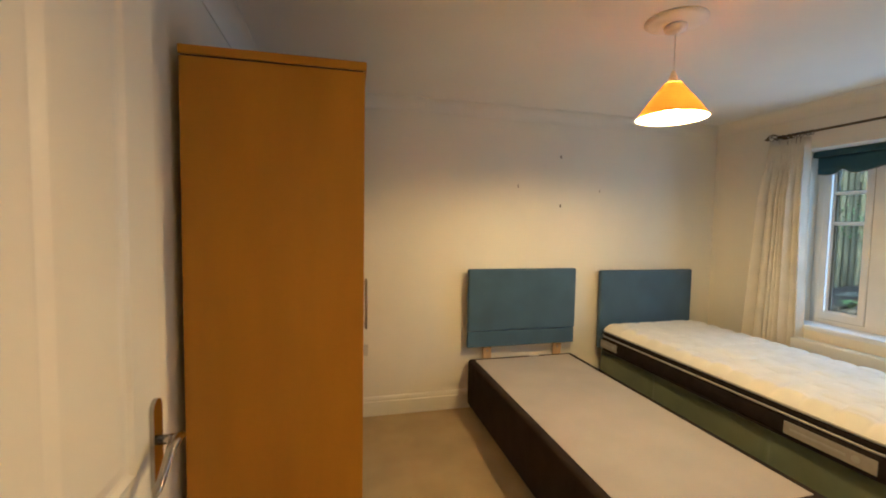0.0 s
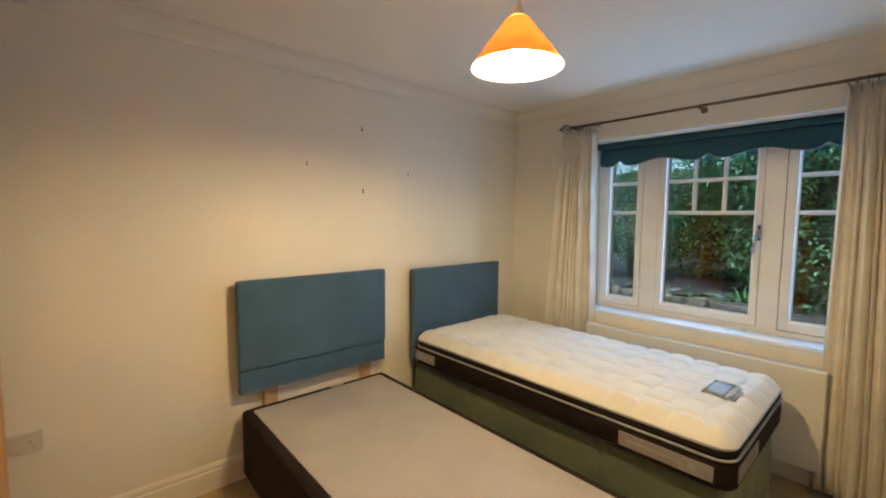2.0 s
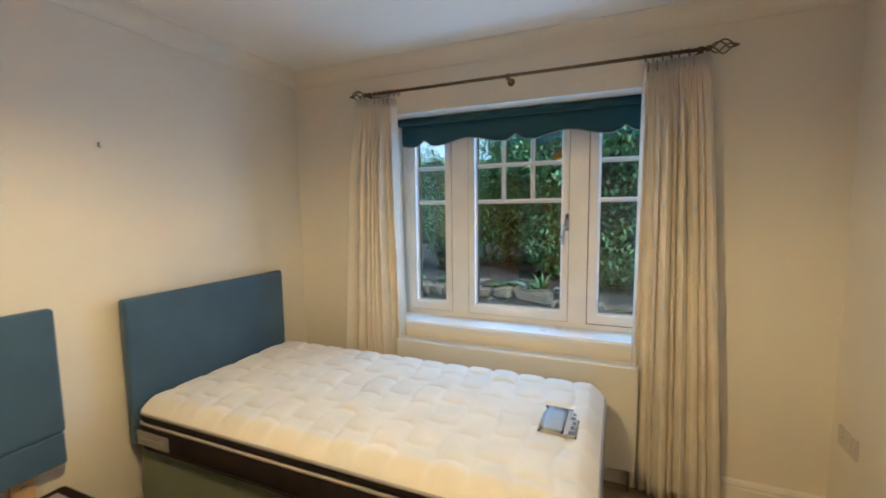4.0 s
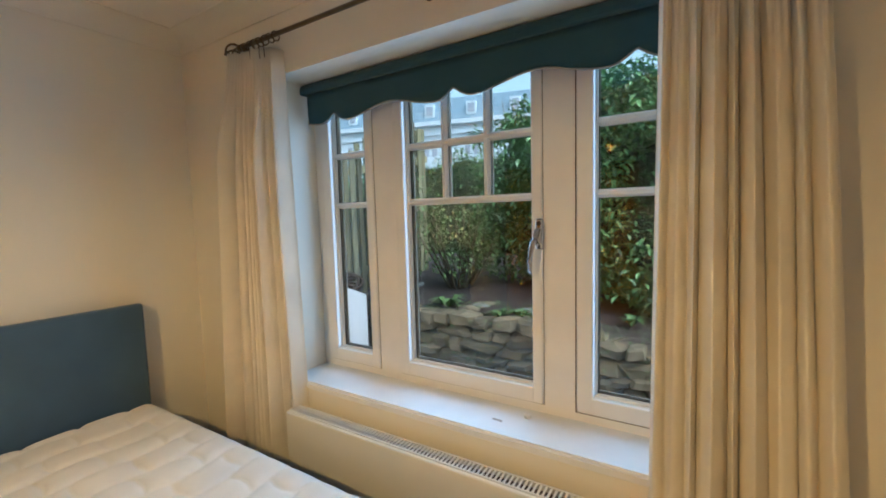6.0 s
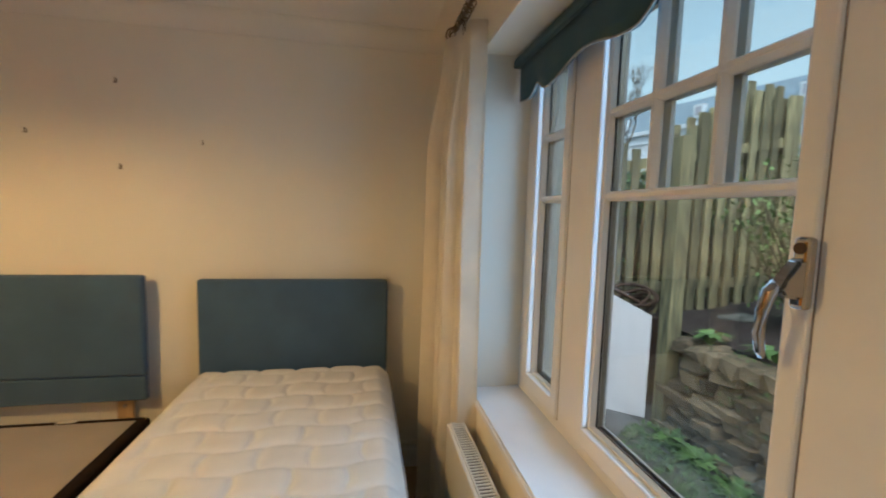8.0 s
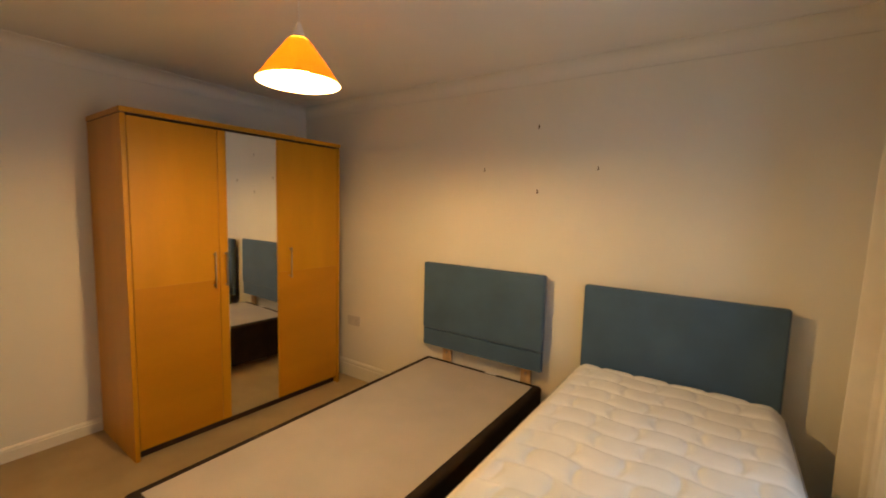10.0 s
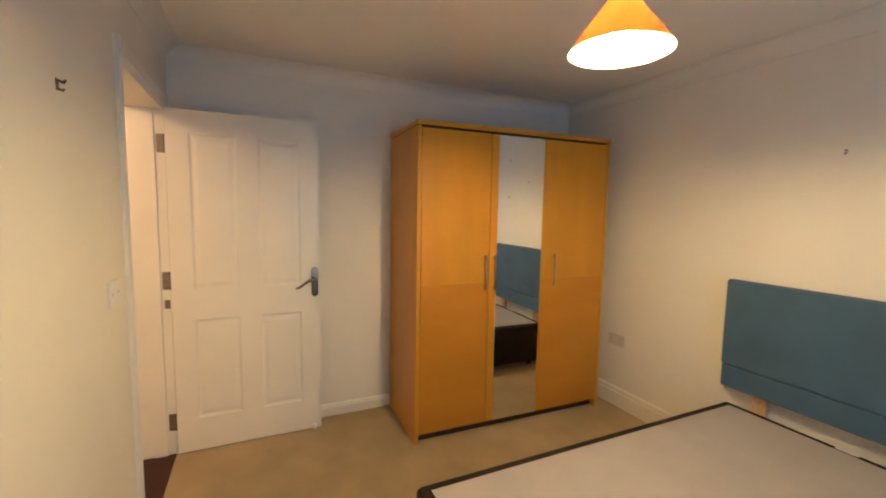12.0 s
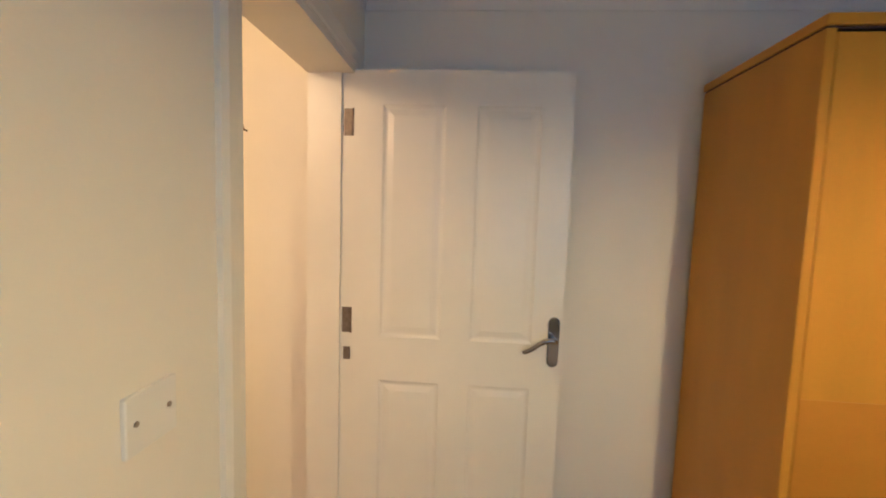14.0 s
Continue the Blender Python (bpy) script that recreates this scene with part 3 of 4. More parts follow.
def radiator():
    y0, y1, z0, z1 = 1.16, 2.50, 0.13, 0.672
    r = thing("radiator", (3.19, 1.83, z0), "cream enamelled panel radiator with a slotted top grille", "radiator")
    bm = bmesh.new()
    box(bm, 3.140, 3.152, y0, y1, z0, z1 - 0.004, 0.005)
    hang(r, part("front_panel", bm, RAD))
    bm = bmesh.new()
    box(bm, 3.205, 3.215, y0, y1, z0, z1 - 0.012, 0.004)
    hang(r, part("back_panel", bm, RAD))
    bm = bmesh.new()
    n = 92
    box(bm, 3.152, 3.157, y0 + 0.01, y1 - 0.01, z1 - 0.014, z1)
    box(bm, 3.200, 3.2055, y0 + 0.01, y1 - 0.01, z1 - 0.014, z1)
    for k in range(n + 1):
        y = y0 + 0.012 + (y1 - y0 - 0.024) * k / n
        box(bm, 3.157, 3.200, y - 0.0030, y + 0.0030, z1 - 0.005, z1 - 0.002)
    hang(r, part("top_grille", bm, RAD, label="slotted cream top grille"))
    for y in (y0, y1):
        hang(r, bx("side_panel", (3.153, 3.205, y - 0.002, y + 0.002, z0 + 0.01, z1 - 0.004), RAD))
    for y in (y0 + 0.15, y1 - 0.15):
        hang(r, bx("wall_bracket", (3.215, XE, y - 0.02, y + 0.02, z0 + 0.05, z1 - 0.08), RAD))
    bm = bmesh.new()
    for k in range(28):
        y = y0 + 0.03 + (y1 - y0 - 0.06) * k / 27
        box(bm, 3.158, 3.200, y - 0.002, y + 0.002, z0 + 0.02, z1 - 0.02)
    # Added dark liner: colour for the shade seen down between the grille's slots.
    box(bm, 3.1575, 3.1995, y0 + 0.02, y1 - 0.02, z0 + 0.02, z1 - 0.017)
    hang(r, part("fins_and_dark_liner", bm, DARKGAP))
    for y in (y0 + 0.03, y1 - 0.03):
        hang(r, part("pipe", tube(bmesh.new(), [(3.18, y, z0 + 0.02), (3.18, y, 0.0)], 0.0075, 10), STEEL))


radiator()

# ---- pendant lamp ----


def pendant():
    x, y = 1.376, 1.806
    p = thing("pendant_lamp", (x, y, H), "lit ceiling pendant with an orange coolie shade", "lamp")
    hang(p, part("plaster_rose", lathe(bmesh.new(), [(0.0, 0.0), (0.125, 0.0), (0.125, -0.006), (0.105, -0.014), (0.085, -0.016), (0.07, -0.022), (0.0, -0.022)], (x, y, H), 48), CEIL))
    hang(p, part("ceiling_rose", lathe(bmesh.new(), [(0.0, -0.020), (0.044, -0.020), (0.046, -0.030), (0.042, -0.046), (0.022, -0.054), (0.008, -0.060), (0.0, -0.060)], (x, y, H), 32), PLASTIC))
    hang(p, part("flex", tube(bmesh.new(), [(x, y, H - 0.055), (x + 0.001, y, 2.2), (x, y, 2.10)], 0.0035, 8), PLASTIC))
    hang(p, part("lampholder", lathe(bmesh.new(), [(0.0, 2.135), (0.008, 2.135), (0.014, 2.115), (0.019, 2.10), (0.019, 2.065), (0.024, 2.063), (0.024, 2.052), (0.018, 2.05), (0.018, 2.012), (0.0, 2.012)], (x, y, 0), 24), PLASTIC))
    outer = [(0.040, 2.076), (0.066, 2.040), (0.106, 1.988), (0.147, 1.929)]
    inner = [(0.1455, 1.929), (0.1045, 1.987), (0.0645, 2.038), (0.0385, 2.073)]
    shade = part("shade", lathe(bmesh.new(), outer, (x, y, 0), 56), SHADE, label="orange fabric coolie shade, glowing")
    hang(p, shade)
    hang(p, part("shade_top", lathe(bmesh.new(), [(0.022, 2.083), (0.033, 2.082), (0.040, 2.076)], (x, y, 0), 56), SHADETOP))
    lining = part("shade_lining", lathe(bmesh.new(), inner, (x, y, 0), 56), LINING, label="white inner lining of the shade")
    hang(p, lining)
    bulb = bmesh.new()
    lathe(bulb, [(0.001, -0.0), (0.016, -0.004), (0.028, -0.014), (0.033, -0.030), (0.030, -0.046), (0.020, -0.062), (0.014, -0.075), (0.014, -0.085)][::1], (0, 0, 0), 14)
    for v in bulb.verts:
        v.co = Vector((x + v.co.x, y + v.co.y, 1.928 - v.co.z))
    bmesh.ops.recalc_face_normals(bulb, faces=bulb.faces)
    hang(p, part("bulb", bulb, BULBMAT, label="glowing warm white bulb"))


pendant()

# ---- wardrobe ----


def wardrobe():
    y0, y1, xb, xf, top = 1.690, 3.148, -0.535, 0.030, 1.982
    w = thing("wardrobe", ((xb + xf) / 2, (y0 + y1) / 2, 0), "honey-coloured three-door wooden wardrobe with a mirrored middle door", "wardrobe")
    bm = bmesh.new()
    box(bm, xb, xf, y0, y0 + 0.024, 0, top - 0.034, 0.0015)
    hang(w, part("side_panel", bm, WOOD))
    hang(w, part("side_panel", box(bmesh.new(), xb, xf, y1 - 0.024, y1, 0, top - 0.034, 0.0015), WOOD))
    hang(w, part("top_panel", box(bmesh.new(), xb - 0.002, xf + 0.006, y0 - 0.004, y1 + 0.004, top - 0.028, top, 0.003), WOOD))
    hang(w, part("shadow_strip", box(bmesh.new(), xb + 0.004, xf - 0.006, y0 + 0.003, y1 - 0.003, top - 0.034, top - 0.028), DARKGAP))
    hang(w, part("back_panel", box(bmesh.new(), xb + 0.002, xb + 0.008, y0 + 0.024, y1 - 0.024, 0.02, top - 0.034), WOOD))
    hang(w, part("bottom_panel", box(bmesh.new(), xb + 0.01, xf - 0.03, y0 + 0.024, y1 - 0.024, 0.05, 0.068), DARKGAP))
    hang(w, part("plinth", box(bmesh.new(), xf - 0.06, xf - 0.045, y0 + 0.024, y1 - 0.024, 0.0, 0.055), DARKGAP))
    doors = ((y0 + 0.027, 2.182, 2.146), (2.186, 2.592, 2.218), (2.596, y1 - 0.027, 2.684))
    for k, (a, b, hy) in enumerate(doors):
        d = part("cabinet_door", box(bmesh.new(), xf - 0.020, xf - 0.002, a, b, 0.058, top - 0.042, 0.002), WOOD)
        hang(w, d)
        if k != 1:
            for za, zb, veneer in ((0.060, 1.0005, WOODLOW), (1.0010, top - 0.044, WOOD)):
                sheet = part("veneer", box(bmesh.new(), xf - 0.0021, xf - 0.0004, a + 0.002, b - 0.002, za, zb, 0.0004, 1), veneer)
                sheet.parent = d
        if k == 1:
            m = part("mirror", box(bmesh.new(), xf - 0.0021, xf + 0.0025, 2.236, 2.582, 0.060, top - 0.044, 0.001, 1), MIRROR, label="full-height mirror glass")
            hang(w, m)
            m.parent = d
            m.matrix_parent_inverse = Matrix()
        bm = bmesh.new()
        tube(bm, [(xf - 0.002, hy, 1.165), (xf + 0.026, hy, 1.165)], 0.004, 8)
        tube(bm, [(xf - 0.002, hy, 0.970), (xf + 0.026, hy, 0.970)], 0.004, 8)
        tube(bm, [(xf + 0.027, hy, 0.955), (xf + 0.028, hy, 1.067), (xf + 0.027, hy, 1.180)], 0.0055, 10)
        hd = part("handle", bm, STEEL, label="slim brushed steel bar handle")
        hd.parent = d
    # it stands a little askew, its far end further from the wall
    turn, corner = Matrix.Rotation(radians(-1.4), 3, "Z"), Vector((xf, y0, 0))
    w.location = corner + turn @ (w.location - corner)
    w.rotation_euler = turn.to_euler()


wardrobe()

# ---- beds ----


def headboard(x0, x1, z0, z1, seam, label, legs):
    yf, yb = 3.205, 3.262
    h = thing("headboard", ((x0 + x1) / 2, yb, 0.0), label, "headboard", "pair of headboards")
    bm = bmesh.new()
    box(bm, x0, x1, yf, yb - 0.012, seam + 0.002, z1, 0.014, 3)
    hang(h, part("upper_pad", bm, BLUE, smooth=False))
    bm = bmesh.new()
    box(bm, x0 + 0.003, x1 - 0.003, yf + 0.008, yb - 0.012, z0, seam, 0.008, 2)
    hang(h, part("lower_pad", bm, BLUE))
    hang(h, bx("backing_board", (x0 + 0.012, x1 - 0.012, yb - 0.0125, yb, z0 + 0.01, z1 - 0.012), DARKGAP))
    for a in legs:
        hang(h, bx("strut", (a, a + 0.07, yb, yb + 0.020, 0.14, 0.86), STRUT, bevel=0.002))
        bm = bmesh.new()
        tube(bm, [(a + 0.035, yb + 0.001, 0.455), (a + 0.035, yb - 0.006, 0.455)], 0.009, 12)
        hang(h, part("bolt", bm, STEEL))


headboard(0.900, 1.815, 0.498, 1.106, 0.622, "teal blue padded headboard on wooden struts above a bare divan", (1.048, 1.660))
headboard(2.046, 2.958, 0.430, 1.086, 0.520, "teal blue padded headboard behind a mattress", (2.19, 2.75))


def divan():
    x0, x1, y0, y1, z1 = 0.918, 1.815, 1.355, 3.255, 0.402
    d = thing("divan_base", ((x0 + x1) / 2, (y0 + y1) / 2, 0), "bare divan bed base, dark brown sides and grey cloth top", "bed base")
    bm = bmesh.new()
    box(bm, x0, x1, y0, y1, 0.045, z1, 0.022, 3)
    hang(d, part("base_body", bm, DIVAN, smooth=False))
    bm = bmesh.new()
    box(bm, x0 + 0.048, x1 - 0.048, y0 + 0.048, y1 - 0.048, z1 - 0.004, z1 + 0.002, 0.001, 1)
    hang(d, part("top_cloth", bm, FELT, label="taut grey cloth top"))
    hang(d, bx("sewn_tag", (1.425, 1.505, y1 - 0.036, y1 - 0.012, z1 - 0.001, z1 + 0.0035), PLASTIC, label="small white sewn-in tag"))
    for x in (x0 + 0.08, x1 - 0.08):
        for y in (y0 + 0.1, (y0 + y1) / 2, y1 - 0.1):
            hang(d, part("castor", tube(bmesh.new(), [(x, y, 0.0), (x, y, 0.046)], 0.022, 12), DARKGAP))


divan()


def skirted_base():
    x0, x1, y0, y1, z1 = 2.075, 2.925, 1.345, 3.20, 0.432
    d = thing("divan_base", ((x0 + x1) / 2, (y0 + y1) / 2, 0), "divan base under a sage green fabric valance skirt", "bed base")
    hang(d, bx("base_body", (x0 + 0.02, x1 - 0.02, y0 + 0.02, y1 - 0.01, 0.03, z1), DIVAN))
    # the skirt: cloth with box pleats and slack folds
    path = []
    step = 0.012
    def run(ax, ay, bx_, by):
        n = int(max(abs(bx_ - ax), abs(by - ay)) / step)
        for i in range(n):
            s = i / n
            path.append((ax + (bx_ - ax) * s, ay + (by - ay) * s))
    run(x0, y1, x0, y0), run(x0, y0, x1, y0), run(x1, y0, x1, y1)
    bm = bmesh.new()
    cx, cy = (x0 + x1) / 2, (y0 + y1) / 2
    rows, nv = [], 9
    for k, (px, py) in enumerate(path):
        if px == x0:
            nx, ny = -1, 0
        elif py == y0:
            nx, ny = 0, -1
        else:
            nx, ny = 1, 0
        run_len = k * step
        col = []
        for j in range(nv + 1):
            s = j / nv
            z = z1 - 0.002 - (z1 - 0.012) * s
            slack = 0.030 * s * (noise.noise((run_len * 3.2, z * 4.0, 0.3)) + 0.6 * noise.noise((run_len * 9, z * 6, 2.0))) + 0.004 * s
            slack += 0.030 * s * math.exp(-((run_len - 1.42) / 0.22) ** 2) * max(0.0, math.sin((run_len - z * 1.2) * 14))
            pleat = -0.022 * s ** 0.5 * max(0.0, 1 - abs(((run_len + 0.62) % 0.80) - 0.40) / 0.022)
            off = 0.006 + slack + pleat + 0.012 * s
            col.append((px + nx * off, py + ny * off, z))
        rows.append(col)
    outer = [[bm.verts.new(p) for p in c] for c in rows]
    for u, v in zip(outer, outer[1:]):
        for j in range(nv):
            bm.faces.new((u[j], u[j + 1], v[j + 1], v[j])).smooth = True
    bmesh.ops.recalc_face_normals(bm, faces=bm.faces)
    bmesh.ops.solidify(bm, geom=bm.faces[:], thickness=0.003)
    hang(d, part("valance_skirt", bm, GREEN, label="sage green valance skirt with pleats"))
    bm = bmesh.new()
    box(bm, x0, x1, y0, y1, z1, z1 + 0.004, 0.001, 1)
    hang(d, part("valance_top", bm, GREEN))


skirted_base()


def rounded_rect(x0, x1, y0, y1, r, n=8):
    pts = []
    for cx, cy, a0 in ((x1 - r, y1 - r, 0), (x0 + r, y1 - r, 90), (x0 + r, y0 + r, 180), (x1 - r, y0 + r, 270)):
        for i in range(n + 1):
            a = radians(a0 + 90 * i / n)
            pts.append((cx + r * math.cos(a), cy + r * math.sin(a)))
    return pts


def mattress():
    x0, x1, y0, y1, z0, z1 = 2.036, 2.972, 1.300, 3.195, 0.438, 0.650
    m = thing("mattress", ((x0 + x1) / 2, (y0 + y1) / 2, z0), "single mattress with white quilted top and black border", "mattress")
    ring = rounded_rect(x0, x1, y0, y1, 0.075)
    cx, cy = (x0 + x1) / 2, (y0 + y1) / 2

    def band(prof):
        bm = bmesh.new()
        loops = []
        for inset, z in prof:
            loops.append([bm.verts.new((px + (cx - px) / abs(cx - x0) * inset, py + (cy - py) / abs(cy - y0) * inset, z)) for px, py in ring])
        for u, v in zip(loops, loops[1:]):
            for k in range(len(ring)):
                bm.faces.new((u[k], u[(k + 1) % len(ring)], v[(k + 1) % len(ring)], v[k])).smooth = True
        return bm, loops

    bm, loops = band([(0.02, z0), (0.004, z0 + 0.010), (0.0, z0 + 0.03), (-0.003, z0 + 0.06), (0.0, z0 + 0.095), (0.006, z0 + 0.113), (0.012, z0 + 0.119), (0.006, z0 + 0.125), (0.002, z0 + 0.138), (0.006, z0 + 0.154), (0.016, z0 + 0.162)])
    bm.faces.new(loops[-1]), bm.faces.new(list(reversed(loops[0])))
    bmesh.ops.recalc_face_normals(bm, faces=bm.faces)
    hang(m, part("border", bm, BLACK, label="black knitted mattress border"))
    for z, ins in ((z0 + 0.119, 0.002), (z0 + 0.160, 0.006), (z0 + 0.010, 0.004)):
        bm = bmesh.new()
        tube(bm, [(px + (cx - px) / abs(cx - x0) * ins, py + (cy - py) / abs(cy - y0) * ins, z) for px, py in ring], 0.0062, 8, closed=True)
        hang(m, part("piping", bm, PIPE if z > z0 + 0.05 else BLACK, label="silver grey piping" if z > z0 + 0.05 else ""))
    # quilted top: cushions in an offset, wavy grid that sink to stitch lines
    nx, ny = 128, 262
    bm = bmesh.new()
    vs = []
    top0 = z0 + 0.162

    def quilt(x, y):
        sx, sy = 0.163, 0.128
        yy = (y - y0) / sy + 0.10 * math.sin((x - x0) / sx * math.tau * 0.5 + 0.6)
        row = math.floor(yy)
        xx = (x - x0) / sx + (0.42 if row % 2 else 0.0) + 0.10 * math.sin(yy * math.tau * 0.5)
        fy, fx = yy - row, xx - math.floor(xx)
        deep = (1 - math.exp(-min(fy, 1 - fy) / 0.105)) * (1 - 0.95 * math.exp(-min(fx, 1 - fx) / 0.075))
        keep = 0.75 + 0.35 * noise.noise((math.floor(xx) * 1.7, row * 2.3, 0.5))
        return 0.019 * deep * keep

    for i in range(nx + 1):
        col = []
        for j in range(ny + 1):
            u, v = i / nx, j / ny
            x, y = x0 + 0.006 + (x1 - x0 - 0.012) * u, y0 + 0.006 + (y1 - y0 - 0.012) * v
            r = 0.072
            dx, dy = min(x - x0, x1 - x), min(y - y0, y1 - y)
            if dx < r and dy < r:
                ccx, ccy = (x0 + r if x < cx else x1 - r), (y0 + r if y < cy else y1 - r)
                vx, vy = x - ccx, y - ccy
                big = max(abs(vx), abs(vy)) or 1e-6
                k = big / max(math.hypot(vx, vy), 1e-6)
                x, y = ccx + vx * k, ccy + vy * k
                edge = r - math.hypot(x - ccx, y - ccy)
            else:
                edge = min(dx, dy)
            e = max(0.0, min(1.0, (edge - 0.006) / 0.075))
            dome = math.sin(e * math.pi / 2) ** 0.8
            z = top0 + 0.002 + 0.046 * dome + quilt(x, y) * min(1, e * 1.3) + 0.004 * noise.noise((x * 3, y * 3, 1))
            col.append(bm.verts.new((x, y, z)))
        vs.append(col)
    for i in range(nx):
        for j in range(ny):
            bm.faces.new((vs[i][j], vs[i + 1][j], vs[i + 1][j + 1], vs[i][j + 1])).smooth = True
    hang(m, part("quilted_top", bm, QUILT, label="white quilted pillow top"))
    # woven labels on the border and the printed one on top
    for y_a, y_b in ((2.96, 3.16), (1.36, 1.72)):
        bm = bmesh.new()
        box(bm, x0 - 0.0065, x0 - 0.002, y_a, y_b, z0 + 0.028, z0 + 0.090, 0.001, 1)
        lab = part("woven_label", bm, LABEL, label="grey woven label on the border")
        hang(m, lab)
        bm = bmesh.new()
        box(bm, x0 - 0.0078, x0 - 0.0064, y_a + 0.3 * (y_b - y_a), y_b - 0.08 * (y_b - y_a), z0 + 0.054, z0 + 0.064)
        tube(bm, [(x0 - 0.0078, y_a + 0.2 * (y_b - y_a), z0 + 0.059), (x0 - 0.0064, y_a + 0.2 * (y_b - y_a), z0 + 0.059)], 0.016, 12)
        hang(m, part("print", bm, PIPE))
    bm = bmesh.new()
    box(bm, 2.10, 2.40, y0 - 0.0065, y0 - 0.002, z0 + 0.028, z0 + 0.090, 0.001, 1)
    hang(m, part("woven_label", bm, LABEL))
    bm = bmesh.new()
    n = 10
    pts = [[bm.verts.new((2.405 + 0.215 * i / n, 1.385 + 0.135 * j / n, top0 + 0.0635 + 0.0015 * math.sin(5 * i / n) - 0.0015 * math.cos(4 * j / n))) for j in range(n + 1)] for i in range(n + 1)]
    for i in range(n):
        for j in range(n):
            bm.faces.new((pts[i][j], pts[i + 1][j], pts[i + 1][j + 1], pts[i][j + 1])).smooth = True
    bmesh.ops.solidify(bm, geom=bm.faces[:], thickness=0.0015)
    sheet = part("printed_label", bm, PLASTIC, label="blue and white printed product label")
    hang(m, sheet)

    def on_label(name, u0, u1, v0, v1, material, lift):
        b = bmesh.new()
        k = 6
        g = [[b.verts.new((2.405 + 0.215 * (u0 + (u1 - u0) * i / k), 1.385 + 0.135 * (v0 + (v1 - v0) * j / k),
                           top0 + 0.0640 + lift + 0.0015 * math.sin(5 * (u0 + (u1 - u0) * i / k)) - 0.0015 * math.cos(4 * (v0 + (v1 - v0) * j / k)))) for j in range(k + 1)] for i in range(k + 1)]
        for i in range(k):
            for j in range(k):
                b.faces.new((g[i][j], g[i + 1][j], g[i + 1][j + 1], g[i][j + 1])).smooth = True
        bmesh.ops.solidify(b, geom=b.faces[:], thickness=0.0006)
        ob = part(name, b, material)
        hang(m, ob)

    on_label("label_picture", 0.06, 0.94, 0.34, 0.95, BLUELABEL, 0.0012)
    for k in range(5):
        on_label("label_print", 0.08 + 0.17 * k, 0.19 + 0.17 * k, 0.08 + 0.02 * (k % 2), 0.22 - 0.03 * (k % 3), INK, 0.0012)


mattress()

# ---- small fittings on the walls ----


def socket(x, y, z, turn, label):
    """A double socket outlet, modelled on the wall y = 0 facing -y."""
    s = thing("wall_socket", (x, y, z), label, "socket", "wall sockets")
    s.rotation_euler = (0, 0, turn)
    part("faceplate", box(bmesh.new(), -0.073, 0.073, -0.010, 0, -0.043, 0.043, 0.003), PLATE, s)
    for u in (-0.034, 0.034):
        part("rocker", box(bmesh.new(), u - 0.008, u + 0.008, -0.013, -0.009, 0.018, 0.036, 0.001), PLATE, s)
        for a, b, c, d in ((-0.003, 0.003, -0.002, 0.006), (-0.011, -0.006, -0.022, -0.018), (0.006, 0.011, -0.022, -0.018)):
            part("pin_hole", box(bmesh.new(), u + a, u + b, -0.0103, -0.0095, c, d), LABEL, s)


socket(0.084, YN, 0.503, 0, "dull beige double wall socket above the skirting")
socket(3.100, YS, 0.487, math.pi, "dull beige double wall socket in the room's corner")


def blank_plate():
    s = thing("switch_plate", (0.604, YS, 1.158), "white blank wall plate with two screws beside the doorway", "wall plate")
    hang(s, bx("faceplate", (0.556, 0.652, YS, YS + 0.009, 1.116, 1.202), PLASTIC, bevel=0.0025))
    for x in (0.573, 0.635):
        hang(s, part("screw", tube(bmesh.new(), [(x, YS + 0.008, 1.160), (x, YS + 0.0105, 1.160)], 0.0042, 10), STEEL))


blank_plate()


def nail(x, z, size=1.0):
    n = thing("picture_hook", (x, YN, z), "small metal picture hook still fixed to the plaster", "hook", "picture hooks")
    bm = bmesh.new()
    box(bm, x - 0.005 * size, x + 0.005 * size, YN - 0.004, YN, z - 0.014 * size, z + 0.012 * size, 0.001, 1)
    tube(bm, [(x, YN - 0.002, z - 0.012 * size), (x, YN - 0.012, z - 0.016 * size), (x, YN - 0.014, z - 0.006 * size)], 0.002, 6)
    tube(bm, [(x, YN - 0.002, z + 0.008), (x, YN - 0.010, z + 0.012)], 0.003, 6)
    hang(n, part("hook_plate", bm, BRASS))


for hx, hz, hs in ((1.692, 2.006, 0.8), (1.699, 1.613, 0.8), (1.322, 1.755, 0.6), (2.058, 1.741, 0.45)):
    nail(hx, hz, hs)

hk = thing("coat_hook", (0.940, YS, 1.752), "dark bronze hook screwed to the wall", "hook")
bm = bmesh.new()
box(bm, 0.933, 0.947, YS, YS + 0.003, 1.740, 1.770, 0.0012)
tube(bm, [(0.940, YS + 0.004, 1.765), (0.940, YS + 0.015, 1.760), (0.940, YS + 0.019, 1.768)], 0.0035, 8)
tube(bm, [(0.940, YS + 0.004, 1.745), (0.940, YS + 0.012, 1.740), (0.940, YS + 0.015, 1.746)], 0.0028, 8)
hang(hk, part("hook_body", bm, BRASS))

